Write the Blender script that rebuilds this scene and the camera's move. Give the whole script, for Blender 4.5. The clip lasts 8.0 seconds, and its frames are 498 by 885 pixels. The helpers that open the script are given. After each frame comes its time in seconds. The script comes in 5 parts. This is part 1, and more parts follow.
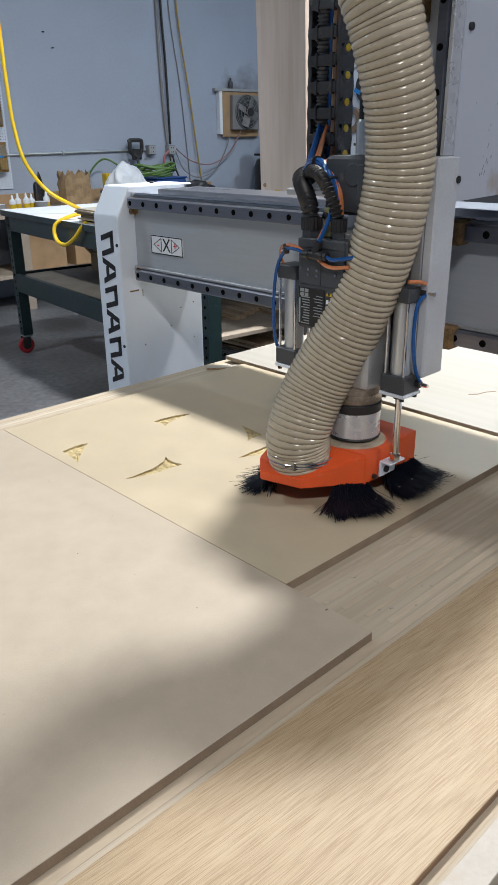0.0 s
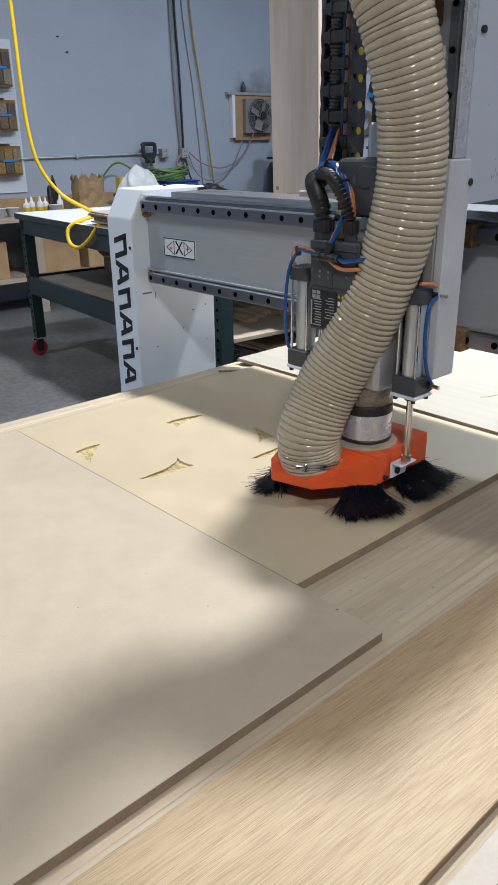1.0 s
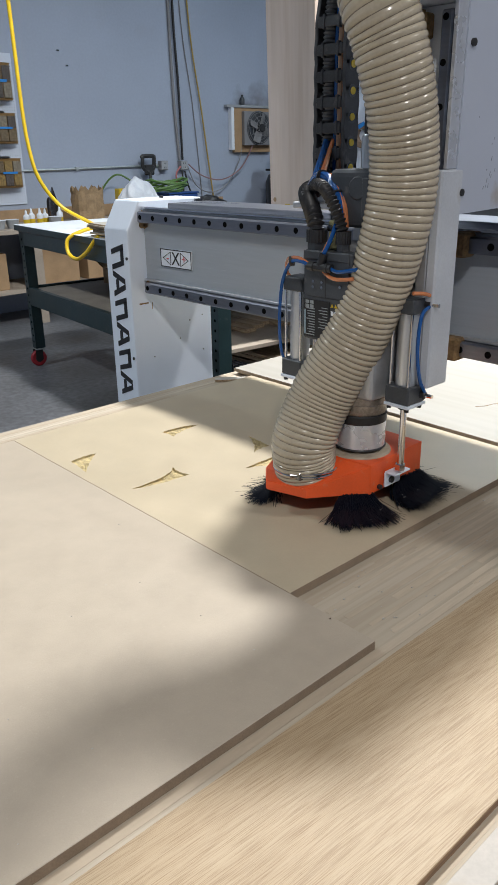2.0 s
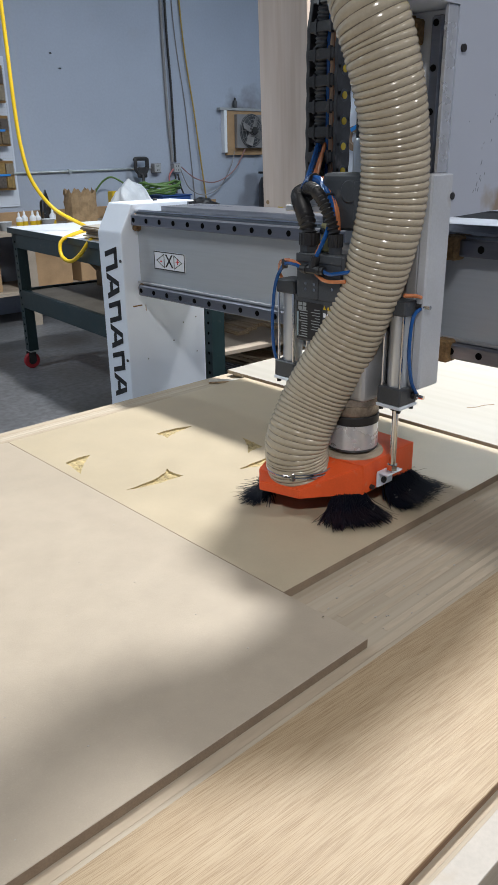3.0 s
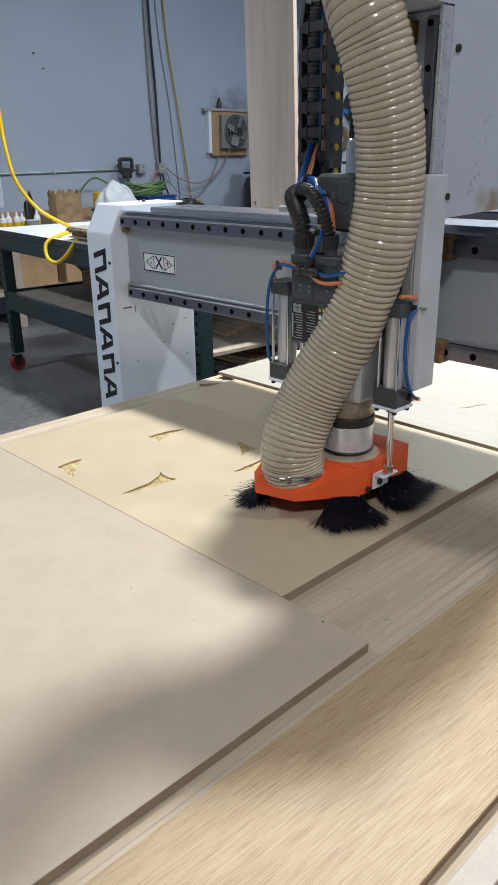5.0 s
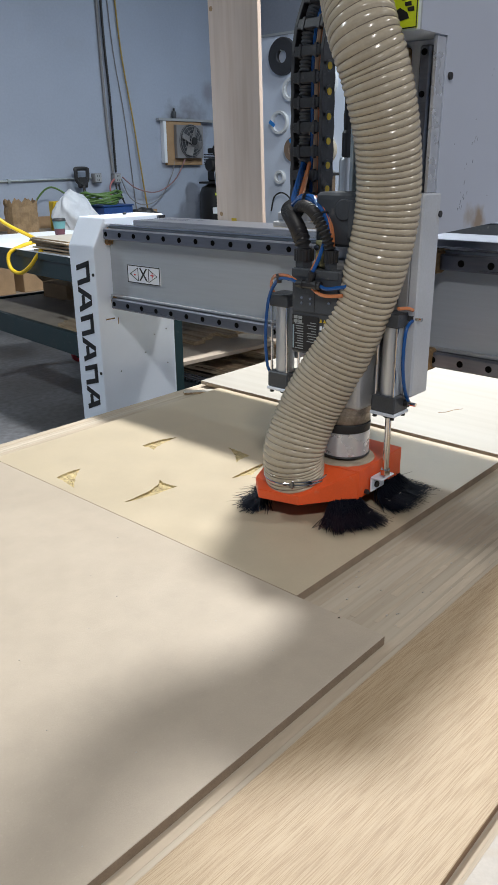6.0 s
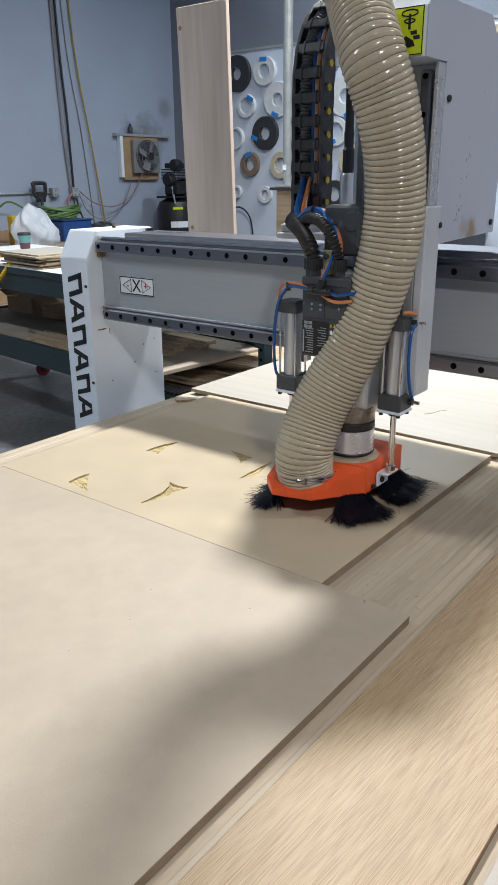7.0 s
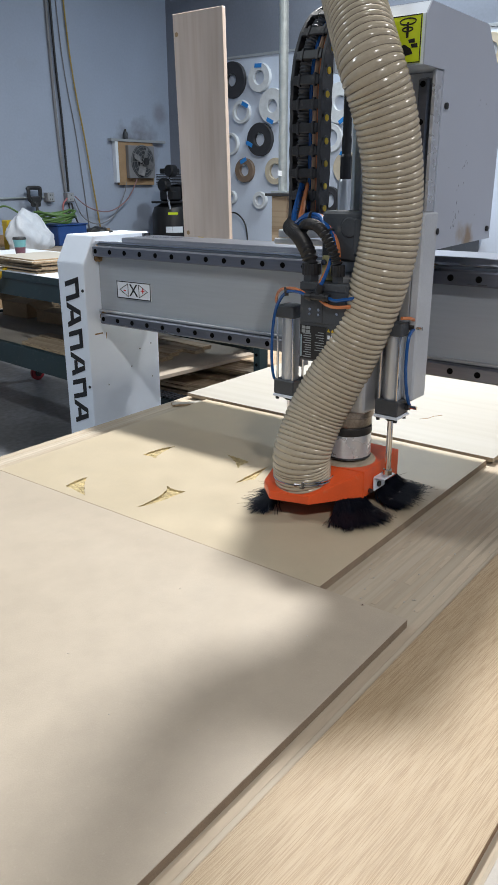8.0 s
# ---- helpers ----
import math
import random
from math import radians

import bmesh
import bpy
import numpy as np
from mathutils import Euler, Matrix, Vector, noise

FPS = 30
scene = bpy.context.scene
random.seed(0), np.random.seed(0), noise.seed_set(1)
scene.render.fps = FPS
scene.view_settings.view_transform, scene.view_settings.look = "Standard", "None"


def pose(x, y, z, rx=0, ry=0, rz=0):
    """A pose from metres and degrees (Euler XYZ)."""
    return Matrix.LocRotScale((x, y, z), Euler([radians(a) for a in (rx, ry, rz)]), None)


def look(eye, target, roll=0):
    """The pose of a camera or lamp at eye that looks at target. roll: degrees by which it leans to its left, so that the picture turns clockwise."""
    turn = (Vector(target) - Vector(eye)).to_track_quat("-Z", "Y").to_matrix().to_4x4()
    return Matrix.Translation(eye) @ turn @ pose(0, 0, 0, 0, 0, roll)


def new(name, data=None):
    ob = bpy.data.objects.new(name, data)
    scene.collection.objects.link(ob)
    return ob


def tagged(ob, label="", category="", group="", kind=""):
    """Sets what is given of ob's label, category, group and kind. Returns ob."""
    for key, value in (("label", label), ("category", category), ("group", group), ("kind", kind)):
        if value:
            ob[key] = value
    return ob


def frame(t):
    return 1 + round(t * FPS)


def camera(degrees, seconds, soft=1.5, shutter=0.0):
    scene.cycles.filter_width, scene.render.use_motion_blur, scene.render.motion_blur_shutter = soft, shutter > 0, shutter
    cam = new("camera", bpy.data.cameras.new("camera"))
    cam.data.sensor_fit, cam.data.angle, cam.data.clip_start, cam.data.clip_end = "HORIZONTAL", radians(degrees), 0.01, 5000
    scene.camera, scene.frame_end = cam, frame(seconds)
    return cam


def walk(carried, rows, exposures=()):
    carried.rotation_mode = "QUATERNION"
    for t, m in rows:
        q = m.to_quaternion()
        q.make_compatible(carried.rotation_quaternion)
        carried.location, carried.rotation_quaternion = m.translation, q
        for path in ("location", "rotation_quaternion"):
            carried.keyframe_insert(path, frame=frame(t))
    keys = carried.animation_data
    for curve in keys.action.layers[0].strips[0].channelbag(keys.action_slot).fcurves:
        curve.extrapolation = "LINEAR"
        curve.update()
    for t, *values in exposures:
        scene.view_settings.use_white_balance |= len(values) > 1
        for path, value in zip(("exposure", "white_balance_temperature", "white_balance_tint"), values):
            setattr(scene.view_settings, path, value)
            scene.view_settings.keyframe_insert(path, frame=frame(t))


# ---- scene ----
cam = camera(37.0, 8.0, soft=0.75)
PATH = [
    (0, (-0.671, -0.478, 1.503), (0.6, 0.866, 0.742), -0.7),
    (0.5, (-0.682, -0.478, 1.504), (0.579, 0.874, 0.742), -0.4),
    (1, (-0.676, -0.483, 1.502), (0.575, 0.884, 0.749), -0.8),
    (1.5, (-0.678, -0.491, 1.504), (0.578, 0.88, 0.767), -0.7),
    (2, (-0.671, -0.493, 1.501), (0.587, 0.882, 0.774), -0.9),
    (3.3, (-0.68, -0.502, 1.503), (0.597, 0.859, 0.783), -0.7),
    (3.5, (-0.676, -0.499, 1.501), (0.602, 0.861, 0.782), -0.6),
    (4, (-0.672, -0.497, 1.5), (0.609, 0.86, 0.781), -0.7),
    (4.5, (-0.67, -0.492, 1.499), (0.612, 0.863, 0.778), -0.9),
    (6, (-0.778, -0.448, 1.521), (0.614, 0.804, 0.817), -0.6),
    (6.5, (-0.849, -0.426, 1.524), (0.598, 0.772, 0.836), -0.8),
    (7, (-0.906, -0.407, 1.522), (0.576, 0.756, 0.85), -0.5),
    (7.5, (-0.919, -0.406, 1.525), (0.575, 0.747, 0.863), -0.4),
    (8, (-0.915, -0.404, 1.522), (0.581, 0.748, 0.863), -0.2),
]
walk(cam, [(t, look(eye, target, roll)) for t, eye, target, roll in PATH])

# ---- world and lights ----
world = bpy.data.worlds.new("world")
scene.world = world
world.use_nodes = True
world.node_tree.nodes["Background"].inputs[0].default_value = (0.75, 0.85, 1.0, 1)
world.node_tree.nodes["Background"].inputs[1].default_value = 0.05
scene.view_settings.exposure = 0.06

HIGH_BAYS = [
    # x, y, watts, colour
    (2.28, 1.28, 305, (0.975, 0.978, 0.965)),
    (-1.8, 4.3, 105, (0.84, 0.94, 1.0)),
    (2.6, -3.4, 100, (1.0, 0.97, 0.945)),
    (-2.6, -2.6, 140, (1.0, 0.97, 0.945)),
    (5.9, 3.0, 105, (0.80, 0.92, 1.0)),
]
LAMP_Z = 5.0


# ---- small builders ----
ORIGIN = {}


def thing(name, at, label, category, group="", kind=""):
    ob = new(name)
    ob.empty_display_size = 0.05
    ob.location = at
    ORIGIN[ob] = Vector(at)
    return tagged(ob, label, category, group, kind)


def part(name, bm, material, parent=None, label="", smooth=False):
    """One mesh, built in world metres, as a part of its parent."""
    at = ORIGIN[parent] if parent else Vector((0, 0, 0))
    if at.length:
        bmesh.ops.translate(bm, verts=bm.verts, vec=-at)
    bmesh.ops.recalc_face_normals(bm, faces=bm.faces)
    me = bpy.data.meshes.new(name)
    if smooth:
        for f in bm.faces:
            f.smooth = True
        for e in bm.edges:
            if len(e.link_faces) == 2 and e.calc_face_angle(0) > 0.7:
                e.smooth = False
    bm.to_mesh(me)
    bm.free()
    for m in (material if isinstance(material, (list, tuple)) else [material]):
        me.materials.append(m)
    ob = new(name, me)
    if parent:
        ob.parent = parent
        ORIGIN[ob] = at
    if label:
        ob["label"] = label
    return ob


def solid(name, bm, material, label, category, kind="", group="", smooth=False, at=None):
    """A thing that is one mesh."""
    if at is not None:
        bmesh.ops.translate(bm, verts=bm.verts, vec=-Vector(at))
    ob = part(name, bm, material, smooth=smooth)
    if at is not None:
        ob.location = at
    ORIGIN[ob] = Vector(at) if at is not None else Vector((0, 0, 0))
    return tagged(ob, label, category, group, kind)


def box(x0, x1, y0, y1, z0, z1, bevel=0.0, bm=None, seg=1):
    b = bmesh.new()
    bmesh.ops.create_cube(b, size=1)
    for v in b.verts:
        v.co = Vector(((x0 + x1) / 2 + v.co.x * (x1 - x0), (y0 + y1) / 2 + v.co.y * (y1 - y0), (z0 + z1) / 2 + v.co.z * (z1 - z0)))
    if bevel:
        bmesh.ops.bevel(b, geom=b.edges[:], offset=bevel, segments=seg, affect="EDGES", profile=0.6)
    return merge(bm, b)


def merge(bm, b):
    if bm is None:
        return b
    me = bpy.data.meshes.new("tmp")
    b.to_mesh(me)
    b.free()
    bm.from_mesh(me)
    bpy.data.meshes.remove(me)
    return bm


def moved(bm, m):
    bmesh.ops.transform(bm, matrix=m, verts=bm.verts)
    return bm


def prism(points, axis, a, b, bevel=0.0, bm=None):
    """A polygon drawn in the two axes other than axis, drawn out from a to b."""
    n = bmesh.new()
    def at(p, h):
        return {"x": (h, p[0], p[1]), "y": (p[0], h, p[1]), "z": (p[0], p[1], h)}[axis]
    low = [n.verts.new(at(p, a)) for p in points]
    high = [n.verts.new(at(p, b)) for p in points]
    n.faces.new(low)
    n.faces.new(high)
    k = len(points)
    for i in range(k):
        n.faces.new((low[i], low[(i + 1) % k], high[(i + 1) % k], high[i]))
    bmesh.ops.recalc_face_normals(n, faces=n.faces)
    if bevel:
        bmesh.ops.bevel(n, geom=n.edges[:], offset=bevel, segments=2, affect="EDGES", profile=0.6)
    return merge(bm, n)


def lathe(profile, at, seg=32, axis="z", bm=None):
    """A turned shape: rows of (radius, height) about an axis through at."""
    n = bmesh.new()
    rings = []
    for r, h in profile:
        ring = []
        for i in range(seg):
            a = 2 * math.pi * i / seg
            u, v = r * math.cos(a), r * math.sin(a)
            p = {"z": (u, v, h), "x": (h, u, v), "y": (u, h, v)}[axis]
            ring.append(n.verts.new(Vector(at) + Vector(p)))
        rings.append(ring)
    for p, q in zip(rings, rings[1:]):
        for i in range(seg):
            n.faces.new((p[i], p[(i + 1) % seg], q[(i + 1) % seg], q[i]))
    n.faces.new(rings[0])
    n.faces.new(rings[-1])
    return merge(bm, n)


def rod(p, q, r, seg=16, bm=None):
    p, q = Vector(p), Vector(q)
    n = bmesh.new()
    bmesh.ops.create_cone(n, cap_ends=True, segments=seg, radius1=r, radius2=r, depth=(q - p).length)
    turn = (q - p).to_track_quat("Z", "Y").to_matrix().to_4x4()
    moved(n, Matrix.Translation((p + q) / 2) @ turn)
    return merge(bm, n)


def curve_points(points, n):
    """n places along a smooth line through the points, at even steps."""
    pts = [Vector(p) for p in points]
    fine = []
    for i in range(len(pts) - 1):
        p0, p1, p2, p3 = pts[max(i - 1, 0)], pts[i], pts[i + 1], pts[min(i + 2, len(pts) - 1)]
        for k in range(24):
            t = k / 24
            fine.append(0.5 * (2 * p1 + (p2 - p0) * t + (2 * p0 - 5 * p1 + 4 * p2 - p3) * t * t + (3 * p1 - p0 - 3 * p2 + p3) * t ** 3))
    fine.append(pts[-1])
    run = [0.0]
    for a, b in zip(fine, fine[1:]):
        run.append(run[-1] + (b - a).length)
    out = []
    j = 0
    for i in range(n):
        s = run[-1] * i / (n - 1)
        while j < len(run) - 2 and run[j + 1] < s:
            j += 1
        out.append(fine[j].lerp(fine[j + 1], (s - run[j]) / max(run[j + 1] - run[j], 1e-9)))
    return out, run[-1]


def frames_along(line):
    out = []
    side = None
    for i, p in enumerate(line):
        d = (line[min(i + 1, len(line) - 1)] - line[max(i - 1, 0)]).normalized()
        if side is None:
            side = d.orthogonal().normalized()
        side = (side - d * side.dot(d)).normalized()
        out.append((p, side, d.cross(side)))
    return out


def tube(points, radius, n=40, seg=10, bm=None):
    """A tube along a smooth line; radius is a number or a function of (metres along, angle)."""
    line, length = curve_points(points, n)
    b = bmesh.new()
    rings = []
    for i, (p, u, v) in enumerate(frames_along(line)):
        s = length * i / (n - 1)
        ring = []
        for k in range(seg):
            a = 2 * math.pi * k / seg
            r = radius(s, a) if callable(radius) else radius
            ring.append(b.verts.new(p + (u * math.cos(a) + v * math.sin(a)) * r))
        rings.append(ring)
    for p, q in zip(rings, rings[1:]):
        for k in range(seg):
            b.faces.new((p[k], p[(k + 1) % seg], q[(k + 1) % seg], q[k]))
    b.faces.new(rings[0])
    b.faces.new(rings[-1])
    return merge(bm, b)


def ribbed(points, radius, depth, pitch, seg=14, bm=None):
    line, length = curve_points(points, 20)
    n = max(int(length / pitch * 5), 20)
    return tube(points, lambda s, a: radius + depth * (0.5 + 0.5 * math.cos(2 * math.pi * s / pitch)), n, seg, bm)


def words(text, size, m, material, name, parent, depth=0.0004):
    """Lettering as a mesh part; m places it (text runs along its x, faces its z)."""
    cu = bpy.data.curves.new("tmp", "FONT")
    cu.body, cu.size, cu.extrude, cu.align_x, cu.align_y = text, size, depth, "CENTER", "CENTER"
    ob = bpy.data.objects.new("tmp", cu)
    me = bpy.data.meshes.new_from_object(ob)
    bm = bmesh.new()
    bm.from_mesh(me)
    bpy.data.objects.remove(ob)
    bpy.data.curves.remove(cu)
    bpy.data.meshes.remove(me)
    moved(bm, m)
    return part(name, bm, material, parent)


# ---- materials ----
def surf(name, base, rough=0.5, metal=0.0, vary=0.12, scale=6.0, fine=120.0, bump=0.1, stretch=(1, 1, 1), tint=None, coat=0.0,
         rough_vary=0.1, spots=0.0, spot_colour=(0.1, 0.08, 0.06), spot_scale=40.0, trans=0.0):
    m = bpy.data.materials.new(name)
    m.use_nodes = True
    t = m.node_tree
    bsdf = t.nodes["Principled BSDF"]
    co = t.nodes.new("ShaderNodeTexCoord")
    mp = t.nodes.new("ShaderNodeMapping")
    mp.inputs["Scale"].default_value = stretch
    t.links.new(co.outputs["Object"], mp.inputs["Vector"])
    big, small = t.nodes.new("ShaderNodeTexNoise"), t.nodes.new("ShaderNodeTexNoise")
    for nd, sc, de in ((big, scale, 5), (small, fine, 3)):
        nd.inputs["Scale"].default_value, nd.inputs["Detail"].default_value = sc, de
        t.links.new(mp.outputs[0], nd.inputs["Vector"])
    dark = [c * (1 - vary) for c in base]
    light = [min(c * (1 + vary), 1) for c in (tint or base)]
    r1 = t.nodes.new("ShaderNodeValToRGB")
    r1.color_ramp.elements[0].position, r1.color_ramp.elements[1].position = 0.3, 0.7
    r1.color_ramp.elements[0].color, r1.color_ramp.elements[1].color = (*dark, 1), (*light, 1)
    t.links.new(big.outputs["Fac"], r1.inputs["Fac"])
    mix = t.nodes.new("ShaderNodeMixRGB")
    mix.blend_type = "MULTIPLY"
    mix.inputs["Fac"].default_value = 1
    r2 = t.nodes.new("ShaderNodeValToRGB")
    r2.color_ramp.elements[0].position, r2.color_ramp.elements[1].position = 0.3, 0.7
    lo = 1 - vary
    r2.color_ramp.elements[0].color, r2.color_ramp.elements[1].color = (lo, lo, lo, 1), (1, 1, 1, 1)
    t.links.new(small.outputs["Fac"], r2.inputs["Fac"])
    t.links.new(r1.outputs[0], mix.inputs[1])
    t.links.new(r2.outputs[0], mix.inputs[2])
    col = mix.outputs[0]
    if spots:
        sp = t.nodes.new("ShaderNodeTexNoise")
        sp.inputs["Scale"].default_value, sp.inputs["Detail"].default_value = spot_scale, 6
        t.links.new(co.outputs["Object"], sp.inputs["Vector"])
        rs = t.nodes.new("ShaderNodeValToRGB")
        rs.color_ramp.elements[0].position, rs.color_ramp.elements[1].position = 0.62, 0.72
        rs.color_ramp.elements[0].color, rs.color_ramp.elements[1].color = (0, 0, 0, 1), (spots, spots, spots, 1)
        t.links.new(sp.outputs["Fac"], rs.inputs["Fac"])
        m2 = t.nodes.new("ShaderNodeMixRGB")
        m2.inputs[2].default_value = (*spot_colour, 1)
        t.links.new(rs.outputs[0], m2.inputs["Fac"])
        t.links.new(col, m2.inputs[1])
        col = m2.outputs[0]
    t.links.new(col, bsdf.inputs["Base Color"])
    rr = t.nodes.new("ShaderNodeMapRange")
    rr.inputs["To Min"].default_value, rr.inputs["To Max"].default_value = max(rough - rough_vary, 0.02), min(rough + rough_vary, 1)
    t.links.new(big.outputs["Fac"], rr.inputs["Value"])
    t.links.new(rr.outputs[0], bsdf.inputs["Roughness"])
    bsdf.inputs["Metallic"].default_value = metal
    bsdf.inputs["Coat Weight"].default_value = coat
    bsdf.inputs["Transmission Weight"].default_value = trans
    if bump:
        bp = t.nodes.new("ShaderNodeBump")
        bp.inputs["Strength"].default_value, bp.inputs["Distance"].default_value = bump, 0.002
        t.links.new(small.outputs["Fac"], bp.inputs["Height"])
        t.links.new(bp.outputs[0], bsdf.inputs["Normal"])
    return m


def grain(name, base, line, rough=0.5, along="x", fine=90.0, contrast=0.5, bump=0.15, wide=6.0, length=0.03, turn=0.0):
    """Wood with long fibres along one axis: wide figure, fine pores."""
    m = bpy.data.materials.new(name)
    m.use_nodes = True
    t = m.node_tree
    bsdf = t.nodes["Principled BSDF"]
    co = t.nodes.new("ShaderNodeTexCoord")
    def stretched(sc, k):
        mp = t.nodes.new("ShaderNodeMapping")
        mp.inputs["Scale"].default_value = [k if a == along else 1 for a in "xyz"]
        spin = t.nodes.new("ShaderNodeMapping")
        spin.inputs["Rotation"].default_value = (0, 0, -radians(turn))
        t.links.new(co.outputs["Object"], spin.inputs["Vector"])
        t.links.new(spin.outputs[0], mp.inputs["Vector"])
        nd = t.nodes.new("ShaderNodeTexNoise")
        nd.inputs["Scale"].default_value, nd.inputs["Detail"].default_value = sc, 4
        t.links.new(mp.outputs[0], nd.inputs["Vector"])
        return nd
    pores, figure = stretched(fine, length), stretched(wide, 0.12)
    rp = t.nodes.new("ShaderNodeValToRGB")
    rp.color_ramp.elements[0].position, rp.color_ramp.elements[1].position = 0.36, 0.56
    rp.color_ramp.elements[0].color, rp.color_ramp.elements[1].color = (*line, 1), (*base, 1)
    t.links.new(pores.outputs["Fac"], rp.inputs["Fac"])
    rf = t.nodes.new("ShaderNodeValToRGB")
    rf.color_ramp.elements[0].position, rf.color_ramp.elements[1].position = 0.3, 0.7
    k = 1 - 0.3 * contrast
    rf.color_ramp.elements[0].color, rf.color_ramp.elements[1].color = (k, k * 0.97, k * 0.93, 1), (1, 1, 1, 1)
    t.links.new(figure.outputs["Fac"], rf.inputs["Fac"])
    mx = t.nodes.new("ShaderNodeMixRGB")
    mx.blend_type = "MULTIPLY"
    mx.inputs["Fac"].default_value = 1
    t.links.new(rp.outputs[0], mx.inputs[1])
    t.links.new(rf.outputs[0], mx.inputs[2])
    t.links.new(mx.outputs[0], bsdf.inputs["Base Color"])
    bsdf.inputs["Roughness"].default_value = rough
    bp = t.nodes.new("ShaderNodeBump")
    bp.inputs["Strength"].default_value, bp.inputs["Distance"].default_value = bump, 0.001
    t.links.new(pores.outputs["Fac"], bp.inputs["Height"])
    t.links.new(bp.outputs[0], bsdf.inputs["Normal"])
    return m


MDF = surf("mdf_grey", (0.424, 0.360, 0.283), 0.52, vary=0.045, scale=26, fine=650, bump=0.14, spots=0.3, spot_colour=(0.50, 0.43, 0.34), spot_scale=190)
MDF_TAN = surf("mdf_tan", (0.475, 0.40, 0.285), 0.42, vary=0.055, scale=14, fine=420, bump=0.10, spots=0.3, spot_colour=(0.40, 0.325, 0.22), spot_scale=210)
MDF_EDGE = surf("mdf_edge", (0.27, 0.205, 0.145), 0.85, vary=0.15, scale=30, fine=400, bump=0.2)
MDF_CORE = surf("mdf_core", (0.56, 0.45, 0.24), 0.9, vary=0.35, scale=130, fine=600, bump=1.0, stretch=(1, 0.35, 1))
SPOIL = grain("spoilboard", (0.49, 0.425, 0.335), (0.43, 0.367, 0.283), 0.7, "x", 110, 0.6, 0.1, 14)
OAK = grain("oak_veneer", (0.445, 0.337, 0.215), (0.305, 0.210, 0.119), 0.5, "x", 1250, 0.25, 0.35, 40, 0.018, -3.0)
OAK_EDGE = grain("oak_edge", (0.26, 0.16, 0.09), (0.17, 0.10, 0.06), 0.7, "x", 200, 0.5)
PLY = grain("ply_face", (0.44, 0.42, 0.378), (0.415, 0.395, 0.35), 0.42, "y", 40, 0.15, 0.05, 5)
PLY_EDGE = grain("ply_edge", (0.48, 0.37, 0.24), (0.27, 0.19, 0.12), 0.8, "y", 150, 0.5)
PINE = grain("pine_board", (0.73, 0.62, 0.55), (0.67, 0.55, 0.47), 0.5, "z", 30, 0.7, 0.08, 9)
STRIP = surf("worn_white_strip", (0.44, 0.405, 0.365), 0.6, vary=0.08, scale=18, fine=220, bump=0.08, spots=0.5, spot_colour=(0.42, 0.36, 0.29), spot_scale=28)
STICK = grain("stacked_wood", (0.50, 0.39, 0.27), (0.36, 0.26, 0.17), 0.7, "y", 60, 0.6)
WHITE = surf("white_powder_coat", (0.75, 0.82, 0.92), 0.38, vary=0.03, scale=5, fine=500, bump=0.03)
WORN_WHITE = surf("worn_white_paint", (0.76, 0.79, 0.84), 0.45, vary=0.06, scale=7, fine=300, bump=0.06, spots=0.55, spot_colour=(0.36, 0.30, 0.22), spot_scale=16)
WORN_GREY = surf("worn_grey_paint", (0.50, 0.53, 0.58), 0.4, vary=0.08, scale=9, fine=300, bump=0.06, spots=0.6, spot_colour=(0.30, 0.25, 0.19), spot_scale=14)
NOSE = surf("nose_steel", (0.70, 0.73, 0.79), 0.28, metal=0.6, vary=0.06, scale=30, fine=200, bump=0.03)
GREY_COVER = surf("grey_powder_coat", (0.42, 0.46, 0.55), 0.42, vary=0.03, scale=4, fine=500, bump=0.04)
ALU = surf("aluminium", (0.47, 0.51, 0.55), 0.42, metal=0.35, vary=0.06, scale=3, fine=160, bump=0.05, stretch=(1, 0.05, 1))
ALU_DULL = surf("aluminium_plate", (0.55, 0.56, 0.58), 0.42, metal=0.7, vary=0.06, scale=8, fine=200, bump=0.05)
ALU_TUBE = surf("cylinder_tube", (0.62, 0.64, 0.66), 0.3, metal=0.7, vary=0.05, scale=10, fine=200, bump=0.03, stretch=(1, 1, 0.1))
STEEL = surf("rail_steel", (0.17, 0.175, 0.19), 0.25, metal=1.0, vary=0.12, scale=20, fine=200, bump=0.04, stretch=(1, 0.1, 1))
CHROME = surf("chrome", (0.78, 0.78, 0.80), 0.1, metal=1.0, vary=0.04, scale=20, fine=200, bump=0.0, rough_vary=0.05)
RAIL = surf("linear_rail", (0.27, 0.28, 0.32), 0.3, metal=0.85, vary=0.12, scale=14, fine=200, bump=0.04, stretch=(1, 0.1, 1))
BLACK = surf("black_plastic", (0.022, 0.022, 0.024), 0.45, vary=0.2, scale=30, fine=300, bump=0.08)
HOLE = surf("dark_hole", (0.006, 0.006, 0.006), 0.7, vary=0.1, bump=0.0)
HOLE.node_tree.nodes["Principled BSDF"].inputs["Specular IOR Level"].default_value = 0.0
CHARCOAL = surf("charcoal_casting", (0.055, 0.062, 0.072), 0.45, vary=0.15, scale=14, fine=300, bump=0.12, spots=0.25, spot_colour=(0.3, 0.28, 0.25))
ORANGE = surf("orange_paint", (0.80, 0.105, 0.022), 0.42, vary=0.06, scale=18, fine=300, bump=0.08, spots=0.25, spot_colour=(0.55, 0.3, 0.2), spot_scale=60)
HOSE = surf("hose_wall", (0.475, 0.415, 0.315), 0.19, vary=0.08, scale=10, fine=200, bump=0.04, coat=0.0, rough_vary=0.05)
